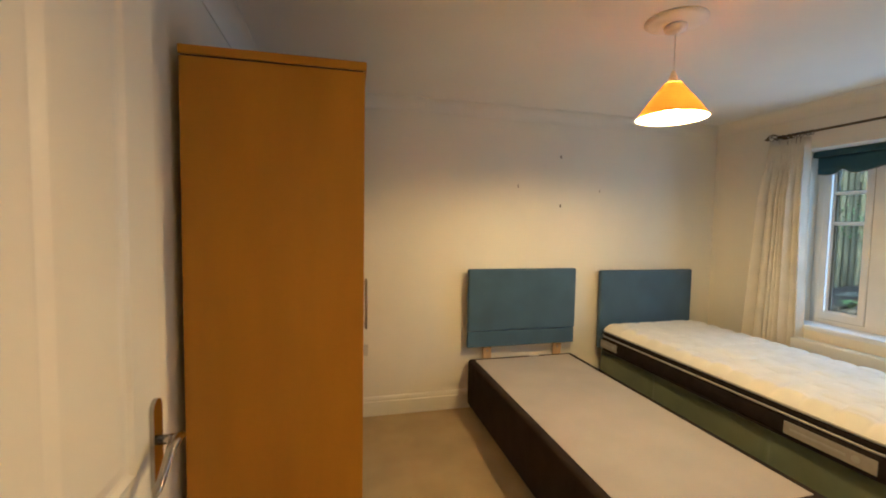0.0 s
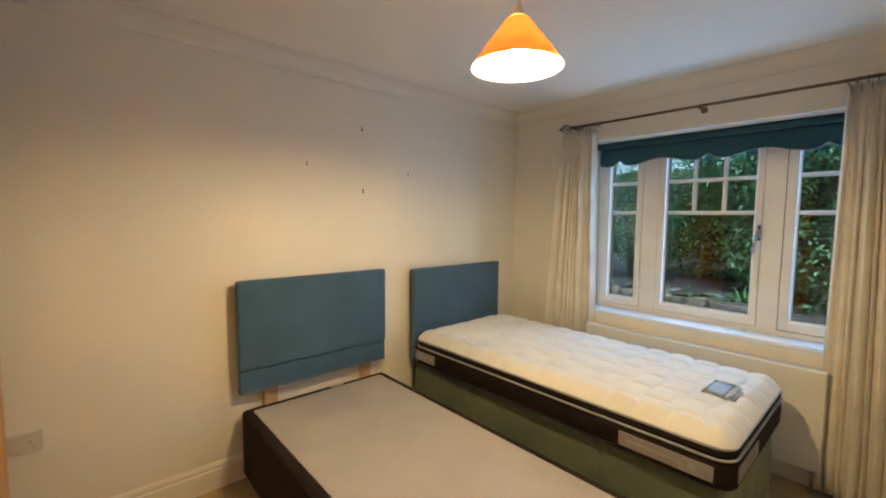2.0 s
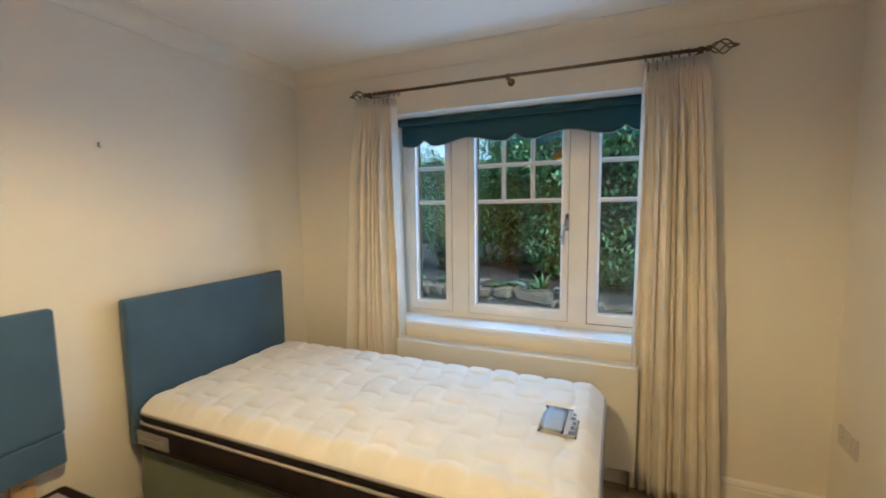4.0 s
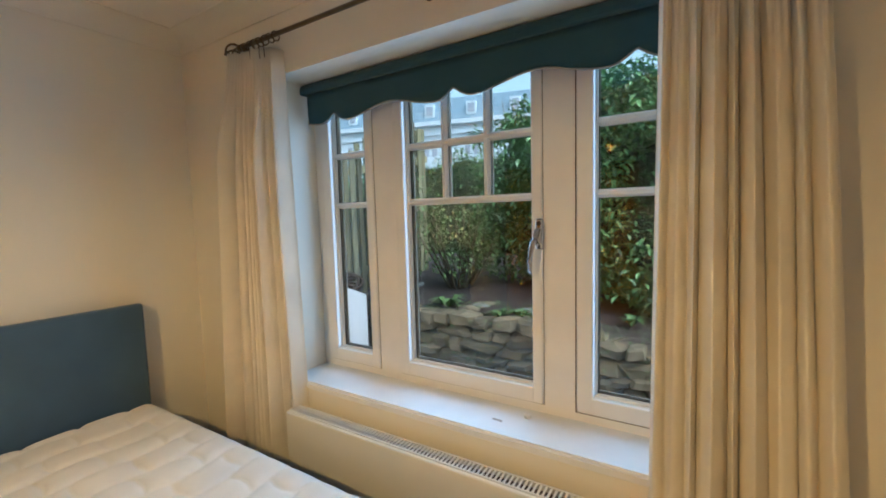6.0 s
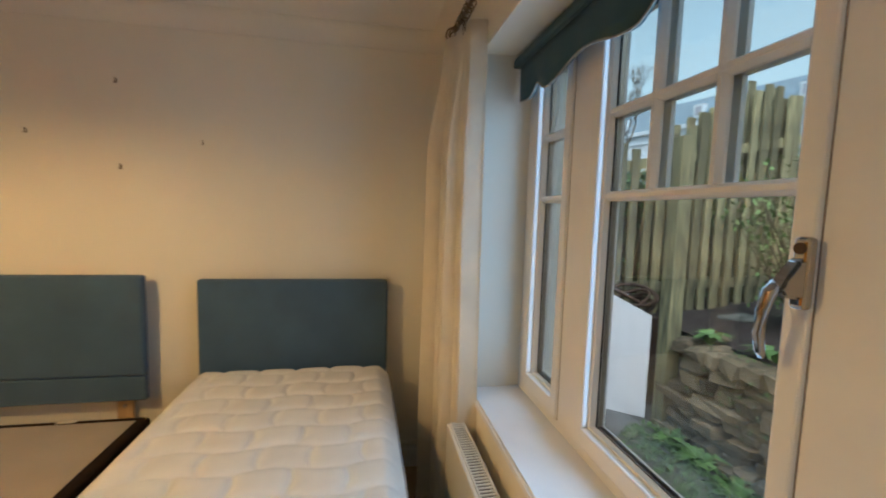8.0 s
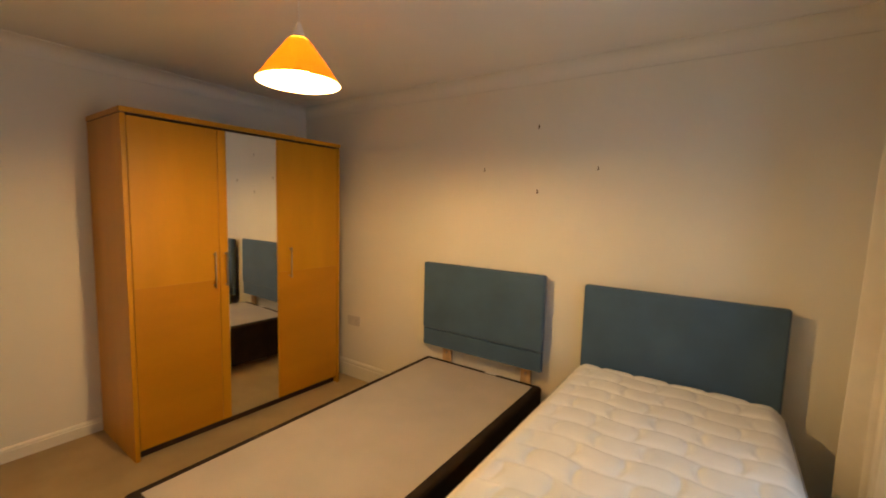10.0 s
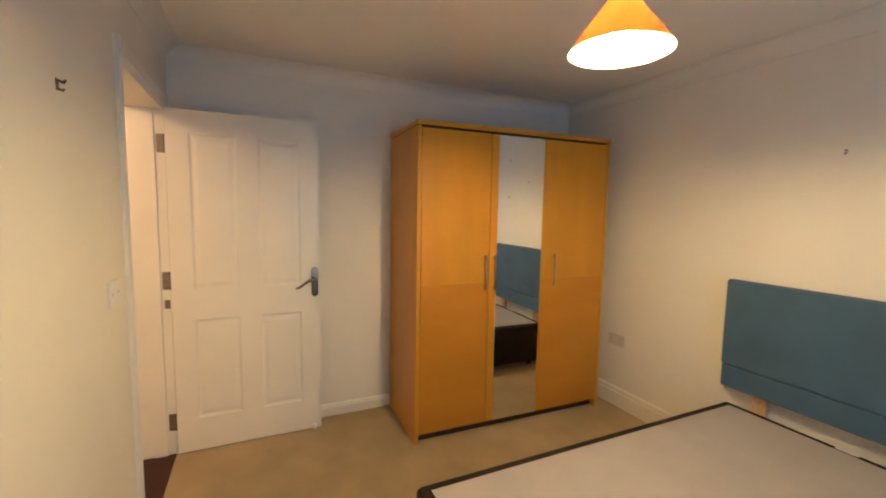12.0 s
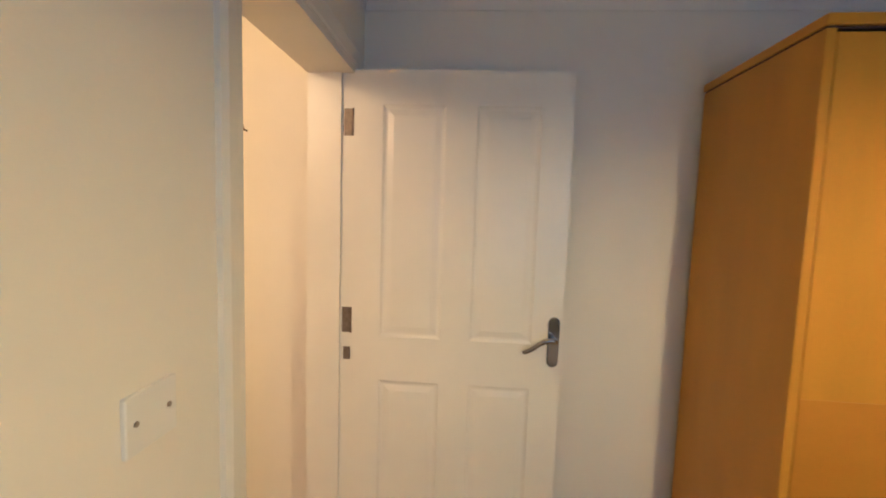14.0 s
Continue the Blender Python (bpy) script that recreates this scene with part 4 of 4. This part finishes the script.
cap = thing("window_cap", (3.393, 1.570, 0.758), "small white plastic cap on the window board", "cap")
hang(cap, part("cap_body", lathe(bmesh.new(), [(0.0, 0.0), (0.012, 0.0), (0.011, 0.010), (0.006, 0.014), (0.0, 0.014)], (3.393, 1.570, 0.758), 16), PLASTIC))
scuff = thing("paint_flake", (3.332, 1.652, 0.758), "grey flake of loose paint on the window board", "paint flake")
bm = bmesh.new()
box(bm, 3.326, 3.336, 1.634, 1.670, 0.758, 0.7590, 0.0003, 1)
for v in bm.verts:
    v.co.x += 0.006 * math.sin(v.co.y * 160)
hang(scuff, part("flake", bm, STEEL))
hh = thing("hall_hook", (-0.56, -0.122, 1.784), "small dark screw hook on the hall wall", "hook")
hang(hh, part("screw_hook", tube(bmesh.new(), [(-0.56, -0.122, 1.784), (-0.540, -0.122, 1.784), (-0.530, -0.122, 1.792), (-0.528, -0.122, 1.804)], 0.004, 8), BRASS))

# ---- the garden ----
SOIL = mat("dark_garden_soil", (0.035, 0.026, 0.021), 0.95, vary=0.4, scale=14, grain=1.0, grain_scale=90)
PATHM = mat("grey_path", (0.12, 0.12, 0.11), 0.9, vary=0.3, scale=8, grain=0.8, grain_scale=120)
STONE = mat("lichen_stone", (0.165, 0.128, 0.078), 0.95, vary=0.35, scale=4.5, grain=0.25, grain_scale=5, per_object=0.35, dark=(0.060, 0.060, 0.034))
LEAF = mat("laurel_leaf", (0.115, 0.235, 0.075), 0.36, vary=0.3, scale=4, island=0.45)
INNER = mat("dark_hedge_core", (0.022, 0.036, 0.014), 0.95, vary=0.5, scale=9, grain=1.0, grain_scale=40)
WEED = mat("weed_leaf", (0.085, 0.165, 0.045), 0.6, vary=0.3, scale=6, island=0.4)
LEAF2 = mat("light_green_leaf", (0.13, 0.235, 0.065), 0.5, vary=0.3, scale=4, island=0.35)
TWIG = mat("brown_twig", (0.11, 0.085, 0.05), 0.9, vary=0.3, scale=10)
FENCE = mat("weathered_fence_timber", (0.235, 0.22, 0.115), 0.9, vary=0.35, scale=5, grain=0.5, grain_scale=60, stretch=(8, 8, 1), per_object=0.5, dark=(0.12, 0.12, 0.07))
BOARD = mat("white_board", (0.78, 0.80, 0.80), 0.6, vary=0.06, scale=4)
# Far tones are paled and blued here to stand for distance haze.
FARWALL = mat("hazy_white_render", (0.60, 0.70, 0.73), 0.9, vary=0.05, scale=0.4)
SLATE = mat("hazy_grey_slate", (0.20, 0.29, 0.34), 0.8, vary=0.15, scale=1.5)
FARGLASS = mat("hazy_window_glass", (0.36, 0.40, 0.44), 0.2, vary=0.1)

structure(bx("ground", (3.60, 900, -900, 900, -0.6, 0.02), PATHM), "grey paved ground outside the window", "ground")

# soil bed held up by the stone wall
bm = bmesh.new()
n = 40
grid = []
for i in range(n + 1):
    row = []
    for j in range(n + 1):
        x, y = 5.02 + 6.0 * (i / n) ** 1.5, -3.0 + 9.0 * j / n
        edge = 0.52 + 0.16 * max(0, min(1, (y - 1.3) / 0.9))
        z = edge - 0.02 + 0.10 * min(1, (x - 5.02) / 1.2) + 0.03 * noise.noise((x * 2.1, y * 2.1, 0)) + 0.02 * noise.noise((x * 7, y * 7, 3))
        row.append(bm.verts.new((x, y, z)))
    grid.append(row)
for i in range(n):
    for j in range(n):
        bm.faces.new((grid[i][j], grid[i + 1][j], grid[i + 1][j + 1], grid[i][j + 1])).smooth = True
structure(part("soil_bed", bm, SOIL), "bare dark soil of the raised bed", "soil")

structure(bx("outer_wall", (3.60, 3.86, 2.88, 3.30, -0.12, 2.9), RENDER), "white rendered outer wall beside the window", "wall")


def leaf_mass(name, centre, size, count, leaf, material, parent, seed, shape=0.0, shell=0.55):
    """Many folded leaves on the outside of a lumpy mass."""
    rnd = random.Random(seed)
    verts, faces = [], []
    for _ in range(count):
        while True:
            p = Vector((rnd.uniform(-1, 1), rnd.uniform(-1, 1), rnd.uniform(-1, 1)))
            q = (abs(p.x) ** 3 + abs(p.y) ** 3 + abs(p.z) ** 3) ** (1 / 3)
            lump = 0.82 + 0.28 * noise.noise((p.x * size[0] * 1.7 + seed, p.y * size[1] * 1.7, p.z * size[2] * 1.7))
            if shell < q / lump < 1:
                break
        c = Vector(centre) + Vector((p.x * size[0], p.y * size[1], p.z * size[2]))
        d = Vector((rnd.uniform(-1, 1), rnd.uniform(-1, 1), rnd.uniform(-0.9, 0.5))).normalized()
        side = d.cross(Vector((rnd.uniform(-0.4, 0.4), rnd.uniform(-0.4, 0.4), 1))).normalized()
        up = side.cross(d)
        ln = leaf * rnd.uniform(0.6, 1.25)
        wd = ln * 0.21
        k = len(verts)
        verts += [c, c + d * ln * 0.5 + side * wd + up * wd * 0.5, c + d * ln * 0.5 - side * wd + up * wd * 0.5, c + d * ln - up * ln * 0.12, c + d * ln * 0.5]
        faces += [(k, k + 1, k + 4), (k + 1, k + 3, k + 4), (k, k + 4, k + 2), (k + 4, k + 3, k + 2)]
    me = bpy.data.meshes.new(name)
    me.from_pydata(verts, [], faces)
    me.materials.append(material)
    ob = new(name, me)
    if parent is not None:
        hang(parent, ob)
    return ob


def hedge(name, centre, size, count, leaf, label, material, seed):
    h = thing(name, (centre[0], centre[1], centre[2] - size[2]), label, "hedge")
    leaf_mass("leaves", centre, size, count, leaf, material, h, seed)
    rnd = random.Random(seed)
    # Added solid core, coloured dark for the shade within; closes gaps between leaves.
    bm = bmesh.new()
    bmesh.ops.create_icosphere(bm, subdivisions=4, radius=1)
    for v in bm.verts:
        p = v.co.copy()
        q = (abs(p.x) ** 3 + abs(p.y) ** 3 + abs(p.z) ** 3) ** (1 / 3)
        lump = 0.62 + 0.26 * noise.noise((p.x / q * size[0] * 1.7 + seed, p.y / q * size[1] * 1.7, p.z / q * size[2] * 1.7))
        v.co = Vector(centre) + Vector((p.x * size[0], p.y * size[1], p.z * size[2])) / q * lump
    hang(h, part("dark_core", bm, INNER, smooth=True))
    bm = bmesh.new()
    for _ in range(26):
        x, y = centre[0] + rnd.uniform(-0.5, 0.5) * size[0], centre[1] + rnd.uniform(-0.85, 0.85) * size[1]
        z = centre[2] - size[2] - 0.1
        tube(bm, [(x, y, z), (x + rnd.uniform(-.2, .2), y + rnd.uniform(-.2, .2), z + size[2]), (x + rnd.uniform(-.4, .4), y + rnd.uniform(-.4, .4), z + 1.8 * size[2])], [0.022, 0.014, 0.004], 5)
    hang(h, tagged(part("branches", bm, TWIG), kind="stuff"))


hedge("laurel_hedge", (6.15, 0.55, 1.69), (0.90, 2.80, 1.31), 80000, 0.078, "dense dark green laurel hedge on the raised bed", LEAF, 3)
hedge("clipped_hedge", (9.0, 4.4, 1.50), (0.8, 3.8, 1.28), 30000, 0.075, "clipped green hedge further off", LEAF2, 5)


hedge("ivy_hedge", (5.35, 4.55, 1.15), (1.35, 0.42, 0.98), 22000, 0.06, "dark ivy growing behind the picket fence", LEAF, 14)


def shrub():
    s = thing("bare_shrub", (5.75, 3.15, 0.72), "twiggy half-bare green shrub in the bed", "shrub")
    rnd = random.Random(12)
    bm = bmesh.new()
    tips = []
    for k in range(46):
        a, lean = rnd.uniform(0, math.tau), rnd.uniform(0.1, 0.62)
        ln = rnd.uniform(0.55, 1.05)
        p = Vector((5.75 + 0.06 * math.cos(a), 3.15 + 0.06 * math.sin(a), 0.62))
        pts = [p]
        for i in range(5):
            p = p + Vector((math.cos(a) * lean * 0.22, math.sin(a) * lean * 0.22, 0.22)) * ln + Vector((rnd.uniform(-.03, .03), rnd.uniform(-.03, .03), 0))
            pts.append(p)
        tube(bm, pts, [0.009, 0.008, 0.006, 0.005, 0.004, 0.002], 5)
        tips += pts[2:]
    hang(s, part("stems", bm, TWIG))
    verts, faces = [], []
    for _ in range(2600):
        c = rnd.choice(tips) + Vector((rnd.uniform(-.12, .12), rnd.uniform(-.12, .12), rnd.uniform(-.12, .12)))
        d = Vector((rnd.uniform(-1, 1), rnd.uniform(-1, 1), rnd.uniform(-.6, .8))).normalized()
        sd = d.cross(Vector((0, 0.2, 1))).normalized() * 0.011
        k = len(verts)
        verts += [c, c + d * 0.025 + sd, c + d * 0.05, c + d * 0.025 - sd]
        faces.append((k, k + 1, k + 2, k + 3))
    me = bpy.data.meshes.new("leaves")
    me.from_pydata(verts, [], faces)
    me.materials.append(LEAF2)
    hang(s, new("leaves", me))


shrub()


def weed(x, y, z, seed, size=0.16, material=None):
    rnd = random.Random(seed)
    w = thing("weed", (x, y, z), "small tuft of bright green leaves in the bed", "plant", "weeds in the bed")
    verts, faces = [], []
    for k in range(26):
        a, ln = rnd.uniform(0, math.tau), size * rnd.uniform(0.6, 1.2)
        d, up = Vector((math.cos(a), math.sin(a), 0)), Vector((0, 0, 1))
        sd = d.cross(up) * 0.08 * ln * 2
        b = len(verts)
        base = Vector((x, y, z)) + d * 0.01
        verts += [base, base + d * ln * 0.4 + up * ln * 0.6 + sd, base + d * ln * 0.4 + up * ln * 0.6 - sd, base + d * ln * 0.95 + up * ln * rnd.uniform(0.3, 0.7)]
        faces += [(b, b + 1, b + 2), (b + 1, b + 3, b + 2)]
    me = bpy.data.meshes.new("leaves")
    me.from_pydata(verts, [], faces)
    me.materials.append(material or WEED)
    hang(w, new("leaves", me))


for x, y, z, size in ((5.08, 2.90, 0.64, 0.17), (5.0, 2.40, 0.64, 0.09), (4.98, 3.25, 0.66, 0.12), (4.72, 3.0, 0.02, 0.15), (4.66, 2.7, 0.02, 0.14), (4.6, 2.45, 0.02, 0.10),
                     (4.74, 3.25, 0.02, 0.12), (4.98, 2.05, 0.62, 0.11), (5.06, 2.24, 0.63, 0.12), (5.4, 1.5, 0.58, 0.1), (4.60, 2.15, 0.02, 0.12), (4.70, 1.85, 0.02, 0.13)):
    weed(x, y, z, int(x * 100 + y * 1000), size)


def strap_plant(x, y, z, count, size, material, label, seed):
    """A clump of long arching leaves, folded along the middle."""
    rnd = random.Random(seed)
    w = thing("strap_leaved_plant", (x, y, z), label, "plant")
    verts, faces = [], []
    for _ in range(count):
        a, ln, lean = rnd.uniform(0, math.tau), size * rnd.uniform(0.6, 1.15), rnd.uniform(0.25, 0.95)
        d = Vector((math.cos(a), math.sin(a), 0))
        side = Vector((-d.y, d.x, 0)) * size * 0.035
        k = len(verts)
        for i in range(6):
            f = i / 5
            p = Vector((x, y, z)) + d * (0.015 + ln * lean * f) + Vector((0, 0, ln * (f * 1.05 - lean * 0.75 * f * f)))
            wide = side * (1 - f ** 2.5)
            verts += [p - wide, p - Vector((0, 0, 0.004)), p + wide]
        for i in range(5):
            b = k + 3 * i
            faces += [(b, b + 1, b + 4, b + 3), (b + 1, b + 2, b + 5, b + 4)]
    me = bpy.data.meshes.new("leaves")
    me.from_pydata(verts, [], faces)
    me.materials.append(material)
    hang(w, new("leaves", me))


STRAW = mat("straw_leaf", (0.42, 0.36, 0.20), 0.7, vary=0.2, scale=8, island=0.3)
strap_plant(5.22, 1.96, 0.60, 34, 0.27, LEAF2, "clump of bright green arching strap leaves in the bed", 71)
strap_plant(5.00, 1.615, 0.52, 30, 0.15, STRAW, "dry straw-coloured grass tuft at the wall's top", 72)


def rock(x, y, z, sx, sy, sz, seed, material, label):
    r = thing("garden_rock", (x, y, z), label, "rock", "rocks in the bed")
    bm = bmesh.new()
    bmesh.ops.create_icosphere(bm, subdivisions=3, radius=1)
    for v in bm.verts:
        q = 1 + 0.35 * noise.noise(v.co * 1.3 + Vector((seed, 0, 0))) + 0.10 * noise.noise(v.co * 4 + Vector((0, seed, 0)))
        v.co = Vector((x + v.co.x * sx * q, y + v.co.y * sy * q, z + v.co.z * sz * q))
    hang(r, part("rock_body", bm, material))


PALESTONE = mat("pale_grey_stone", (0.24, 0.25, 0.23), 0.9, vary=0.25, scale=9, grain=0.5, grain_scale=40, dark=(0.12, 0.13, 0.10))
rock(5.62, 3.62, 0.70, 0.16, 0.12, 0.05, 3, PALESTONE, "pale flat stone at the foot of the shrub")
rr = random.Random(17)
for _ in range(13):
    rock(5.06 + rr.uniform(0, 0.22), 1.7 + rr.uniform(0, 1.7), 0.655, rr.uniform(0.04, 0.09), rr.uniform(0.05, 0.10), rr.uniform(0.025, 0.045), rr.uniform(0, 20), PALESTONE if rr.random() < 0.35 else STONE, "loose mossy stone lying on the bed's edge")


def fence_top(x):
    """The fence steps up as it leaves the house."""
    return 2.02 + 0.56 * max(0.0, min(1.0, (x - 5.0) / 1.0)) - 0.25 * max(0.0, x - 6.1)


tagged(leaf_mass("moss", (4.93, 2.2, 0.46), (0.17, 1.5, 0.34), 1500, 0.026, WEED, None, 61, shell=0.8), "scattered moss and creeping weeds on the stones", "moss", "", "stuff")
tagged(leaf_mass("ground_weeds", (4.64, 2.4, 0.04), (0.24, 1.2, 0.07), 2600, 0.05, WEED, None, 62, shell=0.1), "low green weeds along the foot of the wall", "weeds", "", "stuff")


def picket_fence():
    f = thing("picket_fence", (5.4, 4.0, 0.3), "weathered wooden picket fence, green with algae", "fence")
    rnd = random.Random(21)
    for row, (y, start, material) in enumerate(((4.0, 4.22, FENCE), (4.075, 4.28, FENCE))):
        for k in range(20):
            x = start + 0.115 * k
            w = 0.072 + rnd.uniform(-0.008, 0.008)
            top = fence_top(x) + rnd.uniform(-0.04, 0.04)
            bm = bmesh.new()
            box(bm, -w / 2, w / 2, -0.010, 0.010, 0.40, top, 0.003, 1)
            for v in bm.verts:
                if v.co.z > top - 0.02:
                    v.co.z -= abs(v.co.x) * 0.45
            ob = part("picket", bm, material)
            ob.matrix_world = Matrix.Translation((x, y, 0)) @ Matrix.Rotation(rnd.uniform(-.05, .05), 4, "Z") @ Matrix.Rotation(rnd.uniform(-.012, .012), 4, "Y")
            hang(f, ob)
    for z0, z1 in ((0.85, 0.95), (1.72, 2.15)):
        bm = bmesh.new()
        prism(bm, [(4.18, z0 - 0.04), (6.5, z1 - 0.04), (6.5, z1 + 0.04), (4.18, z0 + 0.04)], "y", 4.012, 4.062)
        hang(f, part("rail", bm, FENCE))
    hang(f, bx("post", (4.83, 4.93, 3.43, 3.53, 0.0, 1.98), FENCE, bevel=0.006))


picket_fence()

wb = thing("white_board", (4.65, 3.75, 0.02), "white painted board standing beside the fence post", "board")
bm = bmesh.new()
prism(bm, [(0, 0), (0.62, 0), (0.62, 1.02), (0, 0.74)], "y", -0.010, 0.010)
ob = part("board_sheet", bm, BOARD)
ob.matrix_world = Matrix.Translation((4.825, 3.59, 0.02)) @ Matrix.Rotation(radians(140), 4, "Z")
hang(wb, ob)
hose = thing("garden_hose", (4.75, 3.85, 0.62), "dark coil of hose heaped behind the white board", "hose")
bm = bmesh.new()
rh = random.Random(5)
for k in range(5):
    cx_, cy_, cz_ = 4.86 + rh.uniform(-.05, .05), 3.86 + rh.uniform(-.03, .05), 0.74 + 0.03 * k
    tilt = rh.uniform(-0.5, 0.5)
    tube(bm, [(cx_ + 0.17 * math.cos(a), cy_ + 0.12 * math.sin(a), cz_ + 0.06 * math.sin(a + tilt * 3) + tilt * 0.06 * math.cos(a)) for a in [i / 24 * math.tau for i in range(24)]], 0.014, 6, closed=True)
hang(hose, part("hose_coil", bm, DARKGAP))
hang(hose, bx("crate", (4.74, 5.04, 3.76, 3.94, 0.02, 0.70), DARKGAP, bevel=0.01))


def far_building():
    """A long white terrace with a slate mansard, well beyond the garden."""
    h = thing("terrace_building", (54, 27, 0), "long white rendered terrace with a grey slate mansard roof", "building")
    m = Matrix.Translation((54, 27, 0)) @ Matrix.Rotation(radians(-74), 4, "Z")
    def add(name, bm, material, par=None):
        ob = part(name, bm, material)
        ob.matrix_world = m
        hang(h, ob)
        return ob
    add("wall", box(bmesh.new(), -40, 40, 0, 12, 0, 14.6), FARWALL)
    add("roof", prism(bmesh.new(), [(-0.3, 14.6), (1.2, 18.0), (6, 18.7), (12.3, 14.6)], "x", -40.3, 40.3), SLATE)
    add("cornice", box(bmesh.new(), -40.4, 40.4, -0.6, 0, 14.0, 14.6), FARWALL)
    add("string_course", box(bmesh.new(), -40.2, 40.2, -0.25, 0, 12.7, 13.0), FARWALL)
    for k in range(13):
        x = -37 + 6 * k
        for z in (2.6, 6.2, 9.8):
            for dx in (-0.6, 0.6):
                add("window_pane", box(bmesh.new(), x + dx - 0.36, x + dx + 0.36, -0.06, 0.1, z, z + 2.1), FARGLASS)
        add("dormer", box(bmesh.new(), x - 0.7, x + 0.7, -0.1, 3, 15.2, 17.0), FARWALL)
        add("dormer_window", box(bmesh.new(), x - 0.45, x + 0.45, -0.16, 0.1, 15.5, 16.7), FARGLASS)


far_building()


def bare_tree():
    t = thing("bare_tree", (16, 20, 0), "bare winter tree beyond the fence", "tree")
    rnd = random.Random(8)
    bm = bmesh.new()

    def grow(p, d, ln, r, depth):
        q = p + d * ln
        tube(bm, [p, p + d * ln * 0.5 + Vector((rnd.uniform(-.05, .05), rnd.uniform(-.05, .05), 0)) * ln, q], [r, r * 0.85, r * 0.65], 5)
        if depth == 0:
            return
        for _ in range(3):
            e = (d + Vector((rnd.uniform(-.75, .75), rnd.uniform(-.75, .75), rnd.uniform(-.1, .5)))).normalized()
            grow(q, e, ln * rnd.uniform(0.6, 0.8), r * 0.6, depth - 1)

    grow(Vector((16, 20, 0)), Vector((0, 0, 1)), 2.7, 0.13, 6)
    hang(t, part("trunk_and_branches", bm, TWIG))


bare_tree()


# ---- the dry stone wall, stone by stone ----
sw = thing("stone_wall", (4.9, 1.6, 0.0), "low dry stone retaining wall with mossy, uneven stones", "stone wall", kind="structure")
rnd = random.Random(33)
shapes = []
for k in range(12):
    bm = bmesh.new()
    box(bm, -0.5, 0.5, -0.5, 0.5, -0.5, 0.5, 0.17, 1)
    skew, taper = rnd.uniform(-.35, .35), rnd.uniform(-.3, .3)
    for v in bm.verts:
        v.co += Vector((rnd.uniform(-.09, .09), rnd.uniform(-.09, .09), rnd.uniform(-.10, .10)))
        v.co.y += skew * v.co.z
        v.co.z *= 1 + taper * v.co.y
    me = bpy.data.meshes.new("stone")
    bm.to_mesh(me)
    bm.free()
    me.materials.append(STONE)
    shapes.append(me)
bx("wall_core", (4.92, 5.12, -1.5, 3.40, 0.0, 0.48), SOIL, sw)
z = 0.0
while z < 0.70:
    hgt = rnd.uniform(0.04, 0.11)
    y = 0.6 + rnd.uniform(0, 0.1)
    while y < 3.28:
        ln = rnd.choice((rnd.uniform(0.07, 0.16), rnd.uniform(0.12, 0.38)))
        limit = 0.52 + 0.16 * max(0, min(1, (y - 1.3) / 0.9))
        if z + hgt * 0.6 < limit:
            ob = new("stone", rnd.choice(shapes))
            ob.matrix_world = Matrix.LocRotScale((4.93 + rnd.uniform(-.03, .03), y + ln / 2, z + hgt / 2 + 0.02 + rnd.uniform(-.01, .01)),
                                                 Euler((rnd.uniform(-.17, .17), rnd.uniform(-.15, .15), rnd.uniform(-.2, .2))), (rnd.uniform(.18, .26), ln * 1.02, hgt * 1.05))
            hang(sw, ob)
        y += ln
    z += hgt
